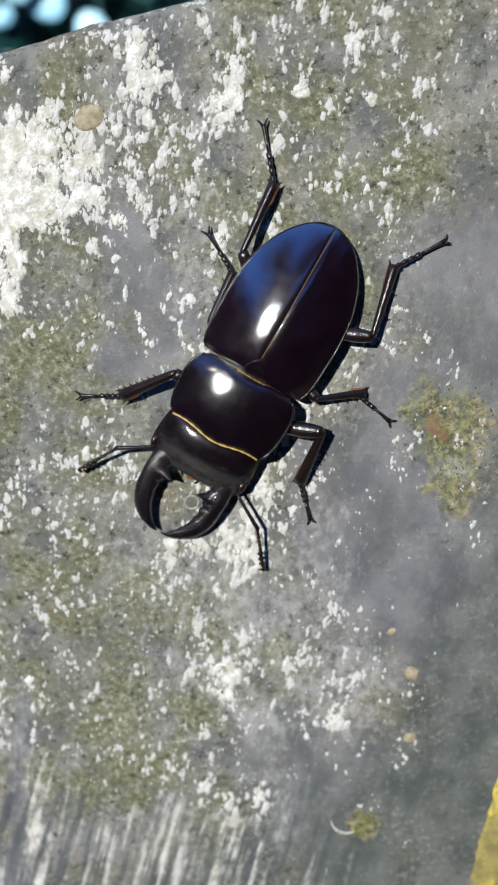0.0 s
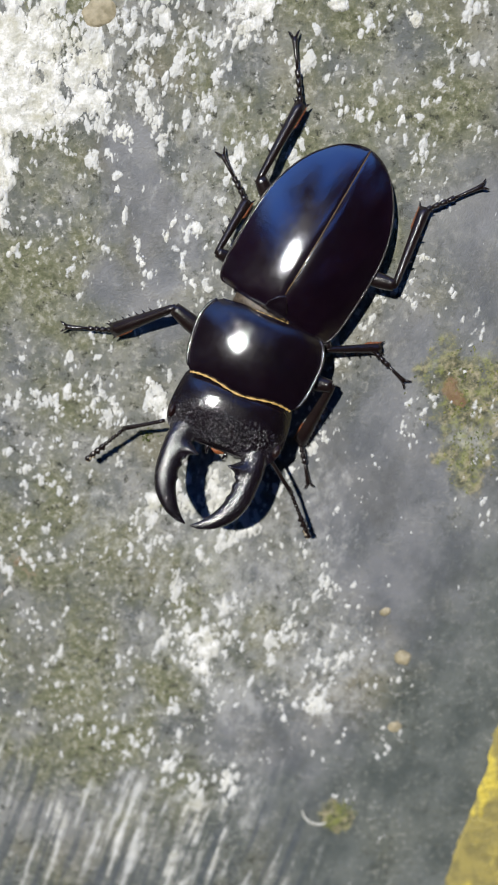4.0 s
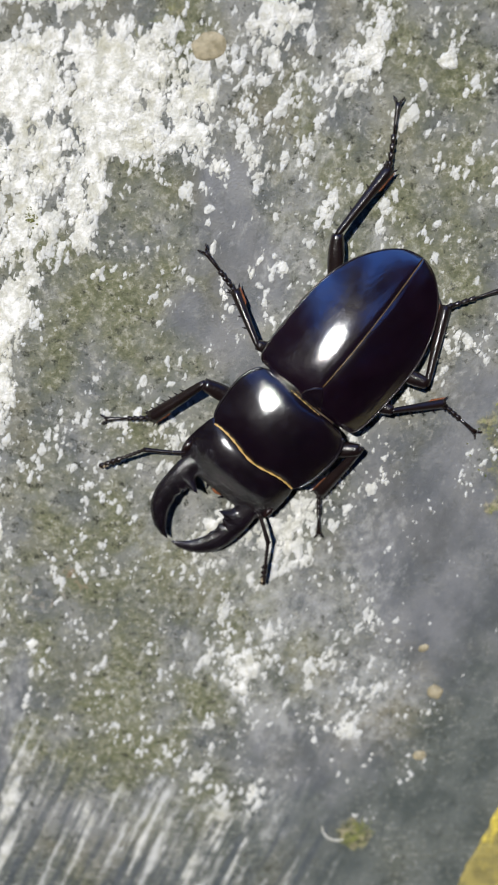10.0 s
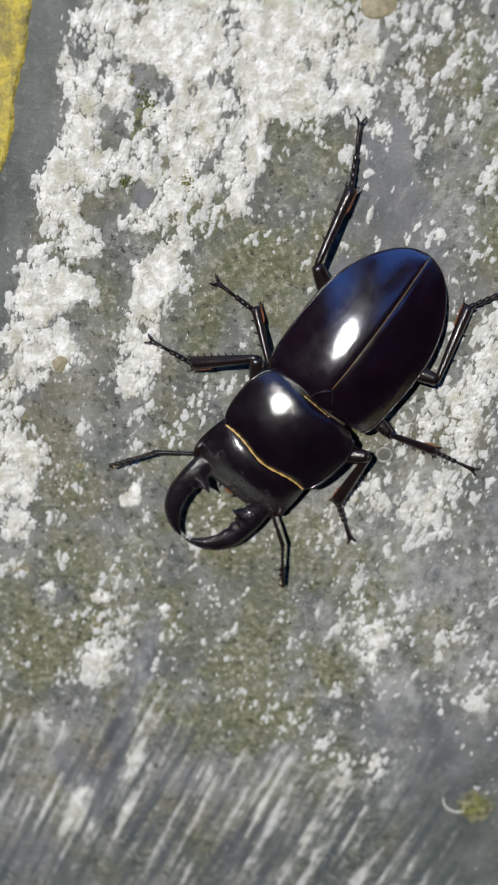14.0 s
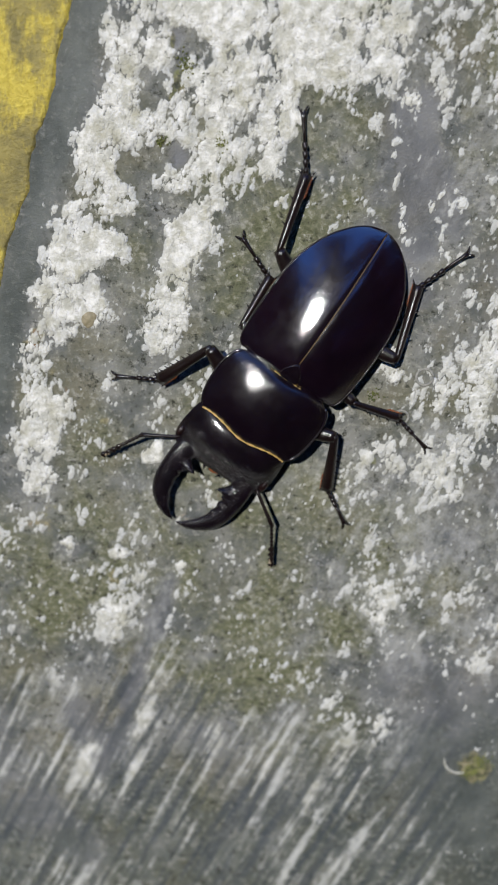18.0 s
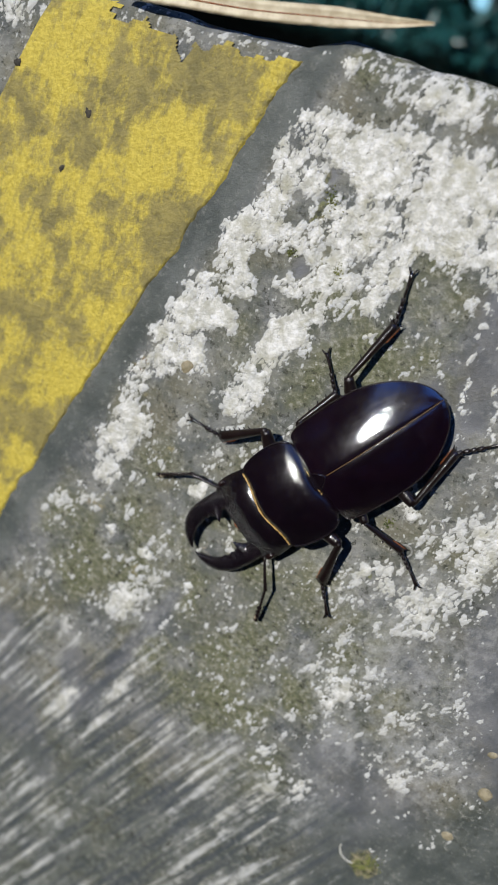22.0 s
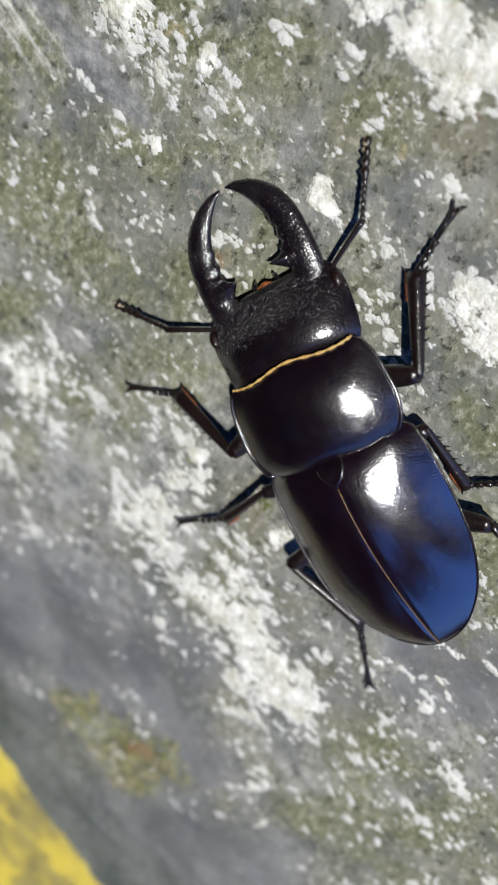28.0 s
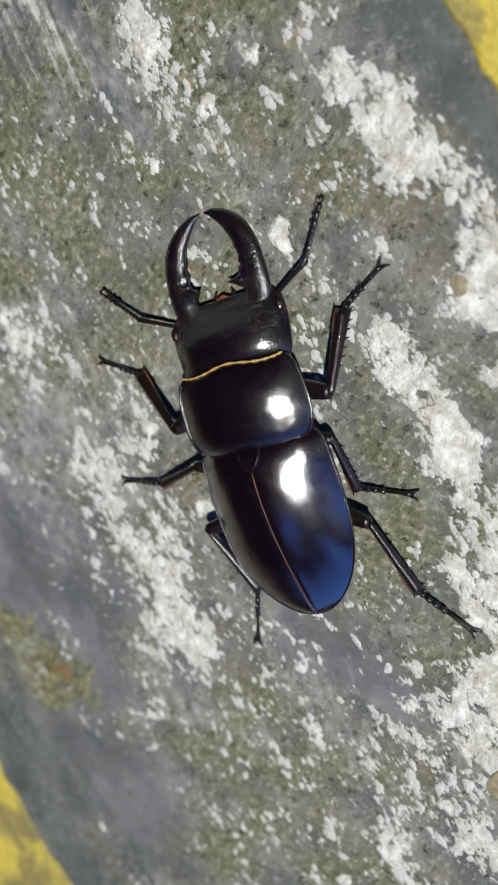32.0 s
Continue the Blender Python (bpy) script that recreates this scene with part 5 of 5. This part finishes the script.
ANTENNAE = {
    "R": [
        (0, 18.9, -31.4, 11.9, -29.1, 1.8, -32.6),
        (1, 19.1, -31.8, 11.1, -30.1, 1.7, -34.3),
        (2, 21.3, -35.8, 15.2, -37.1, 8.4, -44.7),
        (3, 22.6, -36.4, 15, -36.8, 5.7, -42.4),
        (6, 23.2, -37.8, 14.7, -38.1, 5.8, -43.6),
        (6.5, 27.1, -42, 21.3, -46, 18.1, -54.8),
        (7, 27.3, -43.5, 22.3, -45.4, 19.5, -53.7),
        (7.5, 25.7, -42.3, 19.1, -42.6, 10.4, -49.9),
        (8, 19.8, -33.8, 13.1, -32, 3.7, -34.5),
        (9, 19, -36, 12.1, -33.6, 2.4, -35.5),
    ] + [
        (10, 12.4, -37.1, 5.3, -35.5, -3.1, -38.8),
        (11, 6.1, -38.8, -0.4, -37.5, -9.2, -40.9),
        (12, -4.3, -37, -11.4, -35.2, -21, -37.3),
        (13, -11.1, -34.7, -17.2, -31.1, -26.9, -30.6),
        (14, -14.6, -43.3, -21.9, -41.5, -31.7, -45.1),
        (15, -22.4, -47.4, -28.6, -46.8, -36, -51.4),
        (15.5, -22.6, -50.6, -29.6, -49.9, -38.5, -55.6),
        (17.5, -23, -48.4, -29.8, -47.1, -39.3, -52.4),
        (24, -23, -48.4, -29.8, -47.1, -39.3, -52.4),
        (26.5, -21.2, -46.2, -29.1, -45.3, -36.7, -49.3),
        (32, -21.2, -46.2, -29.1, -45.3, -36.7, -49.3),
    ],
    "L": [
        (0, 34.5, -45.6, 36.6, -52.8, 35.3, -64.9),
        (1, 34.7, -45.8, 37.1, -52, 35.2, -64.3),
        (2, 38.6, -46.8, 46.2, -51.3, 52.3, -61),
        (3, 40.5, -47.7, 43.9, -54.5, 45.8, -66),
        (6, 40.8, -48.6, 45, -53.9, 49, -67),
        (6.5, 46.8, -51.5, 54.1, -53.4, 64.7, -63.9),
        (7, 46.4, -51.9, 50.3, -57.4, 54.4, -68.7),
        (7.5, 44.4, -51.9, 48.5, -57.5, 51.7, -70.2),
        (8, 36, -47.6, 37.8, -54.7, 37.5, -66.1),
        (9, 33.7, -50.4, 35.9, -56.2, 34.7, -66.7),
    ] + [
        (10, 26.7, -50.6, 28.1, -56.3, 26.5, -67.5),
        (11, 21.5, -51.9, 24.2, -57.7, 24.5, -69.6),
        (12, 10, -51.8, 11.4, -56.8, 9.7, -68.8),
        (13, 1.3, -51, 2.9, -58, 0.4, -69.9),
        (14, 0.6, -57.1, 2.4, -62.3, 1.8, -76),
        (15, -5.5, -59.6, -1.9, -65.9, -1.1, -77.7),
        (15.5, -5.6, -62, -0.4, -67, 2.4, -77.3),
        (17.5, -6.5, -61.4, -3.6, -67.4, -3.8, -80),
        (24, -6.5, -61.4, -3.6, -67.4, -3.8, -80),
        (26.5, -4.4, -59.3, -1.9, -64.8, 0.5, -77.4),
        (32, -4.4, -59.3, -1.9, -64.8, 0.5, -77.4),
    ],
}

# lengths and radii of femur, shin and foot, and the spines of the shin
SIZES = {"1": (9.0, 1.6, 13.6, 1.15, 7, 9.2), "2": (8.0, 1.3, 11.0, 0.82, 4, 9.4), "3": (9.0, 1.45, 15.0, 0.92, 3, 11.4)}
HIPS = {"R1": (8.5, -6.5), "R2": (-4.5, -5.5), "R3": (-13.0, -4.5), "L1": (8.5, 6.5), "L2": (-4.5, 5.5), "L3": (-13.0, 4.5)}

limbs = {}
for key in LEGS:
    fl, fr, tl, tr, spines, ft = SIZES[key[1]]
    out = 1 if key[0] == "L" else -1
    femur = part("femur", femur_mesh(fl, fr), LEG, beetle)
    tibia = part("tibia", tibia_mesh(tl, tr, spines, out if key[1] == "1" else -out), LEG, beetle, "ridged black shin with small spines")
    bm = bmesh.new()
    for i in range(12):
        u = 0.70 + 0.28 * i / 12
        side = -out if key[1] == "1" else out
        cone(bm, Vector((tl * u, side * tr * 0.9, -0.05)) * MM, Vector((tl * u + 0.7, side * (tr + 0.45), 0.1)) * MM, 0.16 * MM, 4)
    part("bristles", bm, RUSTY, tibia, "rust-red bristles along the shin")
    tarsus = part("tarsus", tarsus_mesh(ft), LEG, beetle)
    part("claw", claw_mesh(ft), LEG, tarsus)
    limbs[key] = (femur, tibia, tarsus)

feelers = {}
for key in ANTENNAE:
    bm = bmesh.new()
    xs = np.linspace(-0.3, 8.6, 9)
    tube(bm, [Vector((x, 0, 0.2 * math.sin(max(x, 0) / 8.6 * math.pi))) * MM for x in xs], [(0.36 + 0.16 * (1 - max(x, 0) / 8.6) ** 3) * MM for x in xs], 8)
    scape = part("scape", bm, LEG, beetle, "long first joint of the feeler")
    bm = bmesh.new()
    rings = []
    side = 1 if key == "R" else -1
    for k in range(81):
        # beads along the whip, the last four drawn out to one side like a comb
        u = k / 80 * 10
        i, f = min(int(u), 9), u - min(int(u), 9)
        x = i * 0.95 + f * 0.95 if i < 6 else 5.7 + (i - 6 + f) * 1.35
        r = (0.38 if i < 6 else 0.50) * (0.62 + 0.45 * math.sin(math.pi * min(f * 0.9 + 0.05, 1)))
        r *= 0.35 if k == 80 else 1
        tooth = side * 0.38 * max(0, 1 - abs(f - 0.62) / 0.38) if i >= 6 else 0
        rings.append([Vector((x, math.cos(a) * r + tooth * max(0, math.cos(a) * side) ** 2, math.sin(a) * r)) * MM for a in (2 * math.pi * q / 10 for q in range(10))])
    skin(bm, rings)
    club = part("feeler_club", bm, LEG, beetle, "beaded feeler with a grey comb tip")
    bm = bmesh.new()
    for q in range(3):
        blob(bm, Vector((9.2 + q * 0.75, side * (0.35 - 0.05 * q), 0.15)) * MM, (0.42 * MM, 0.30 * MM, 0.34 * MM), q, 0.2, 2)
    part("comb", bm, COMB, club, "pale grey-gold comb at the feeler's tip")
    feelers[key] = (scape, club)


# ---- movement ----
# the waist on the concrete, mm, and the heading in degrees
BODY = [
    (0, 43, -19.9, -133.5), (1, 44, -19.8, -133.3), (2, 45.5, -19.7, -131), (3, 45.6, -20, -130), (6, 45.4, -19.5, -130), (6.6, 46.4, -21.5, -127), (7, 47.2, -23.5, -124.5),
    (7.5, 45.7, -22.9, -128), (8, 44.6, -22.5, -130), (9, 42.7, -25, -132), (10, 36.8, -26.8, -133), (11, 29.1, -28.3, -130.5), (12, 20.4, -27.5, -134.5), (13, 14.2, -27.6, -139.5),
    (14, 10.1, -31.8, -130), (14.5, 5.2, -33.8, -129), (15, 1.7, -34.6, -127), (15.5, -0.4, -34.9, -126), (24.5, -0.4, -34.8, -126), (26.5, 0, -34.2, -126), (32, 0, -34.2, -126),
]
# thorax heading in degrees, its pitch, the head's pitch on it, and how far the thorax is drawn out, mm
FRONT = [
    (0, -133, 0, -8, 0.3), (0.6, -133, 1, -8, 0.3), (1, -132, 3, -6, 0.5), (1.5, -127.5, 7.5, 1, 0.8), (2, -124, 9, 5, 0.9), (2.5, -119.5, 9.5, 5, 0.9), (3, -121, 9, 5, 0.9), (6, -120, 9, 6, 0.9), (6.5, -112, 10, 5, 1.4),
    (7, -115, 9, 2, 0.8), (7.5, -117, 6, -3, 0.6), (8, -130.5, 1, -7.5, 0.3), (9, -131, 0, -8, 0.3), (10, -135, 0, -8, 0.3), (11, -132, 0, -8, 0.3),
] + [
    (12, -136, 0, -8, 0.3), (13, -141, 0, -8, 0.3), (14, -134, 0, -8, 0.3), (15.5, -127, 0, -8, 0.0), (24.5, -126.5, 0, -8, -0.2), (26.5, -126.5, 0, -8, -0.9), (32, -126.5, 0, -8, -0.9),
]


def table_at(rows, t, ease=False):
    """The row at a time, between rows in a straight line or eased at both ends."""
    for a, b in zip(rows, rows[1:]):
        if t <= b[0]:
            u = (t - a[0]) / (b[0] - a[0])
            u = min(max(u, 0), 1)
            if ease:
                u = min(max((u - 0.25) / 0.5, 0), 1)
                u = u * u * (3 - 2 * u)
            return [p + (q - p) * u for p, q in zip(a[1:], b[1:])], u, b
    return list(rows[-1][1:]), 1.0, rows[-1]


def along(a, b):
    """A pose at a whose x axis points to b and whose z axis stays up."""
    x = (b - a).normalized()
    y = Vector((0, 0, 1)).cross(x).normalized()
    return Matrix.Translation(a) @ Matrix((x, y, x.cross(y))).transposed().to_4x4()


def motions():
    steps = [0, 0.5, 1, 1.5, 2, 2.5, 3, 4.5, 6, 6.3, 6.6] + [6.75 + 0.25 * k for k in range(36)] + [16, 17.5, 20, 24, 25, 26.5, 29, 32]
    body, chest, skull = [], [], []
    pieces = {ob: [] for group in (*limbs.values(), *feelers.values()) for ob in group}
    for t in steps:
        x, y, yaw = table_at(BODY, t)[0]
        base = pose(x * MM, y * MM, 0, 0, 0, yaw)
        body.append((t, base))
        turn, pitch, nod, reach = table_at(FRONT, t)[0]
        neck = pose(0, 0, THORAX_Z * MM, 0, 0, turn - yaw) @ pose(reach * MM, 0, 0, 0, -pitch, 0)
        chest.append((t, neck))
        crown = neck @ pose(HEAD_X * MM, 0, HEAD_Z * MM, 0, -nod, 0)
        skull.append((t, crown))
        back = base.inverted()
        for key, (femur, tibia, tarsus) in limbs.items():
            fl, fr, tl, tr, spines, ft = SIZES[key[1]]
            (kx, ky, *rest), u, goal = table_at(LEGS[key], t)
            (_, _, ax, ay, fx, fy), u, goal = table_at(LEGS[key], t, True)
            now, then = Vector((ax, ay)), Vector(goal[3:5])
            lift = 2.2 * math.sin(math.pi * u) if 0 < u < 1 and (now - then).length > 1.2 else 0.0
            foot = back @ (Vector((fx, fy, 0.55 + lift)) * MM)
            ankle = back @ (Vector((ax, ay, 1.7 + lift)) * MM)
            knee = back @ (Vector((kx, ky, 6.0)) * MM)
            shin = (knee - ankle).normalized()
            knee = ankle + shin * tl * MM
            knee.z = min(max(knee.z, 3.2 * MM), 7.5 * MM if key[1] == "1" else 4.8 * MM)
            hip = neck @ (Vector((HIPS[key][0], HIPS[key][1], -3.0)) * MM) if key[1] == "1" else Vector((*HIPS[key], 2.4)) * MM
            pieces[tibia].append((t, along(knee, ankle)))
            pieces[tarsus].append((t, along(ankle, foot)))
            pieces[femur].append((t, along(knee, hip)))
        for key, (scape, club) in feelers.items():
            bx, by, ex, ey, tx, ty = table_at(ANTENNAE[key], t)[0]
            root = crown @ (Vector((9.6, 8.8 if key == "L" else -8.8, -1.6)) * MM)
            high = min(max(pitch / 8, 0), 1)
            elbow = back @ (Vector((ex, ey, 4.6 + 1.4 * high)) * MM)
            tip = back @ (Vector((tx, ty, 1.8 + 1.9 * high)) * MM)
            pieces[scape].append((t, along(elbow, root)))
            pieces[club].append((t, along(elbow, tip)))
    walk(beetle, body)
    walk(thorax, chest)
    walk(head, skull)
    for ob, rows in pieces.items():
        walk(ob, rows)


motions()
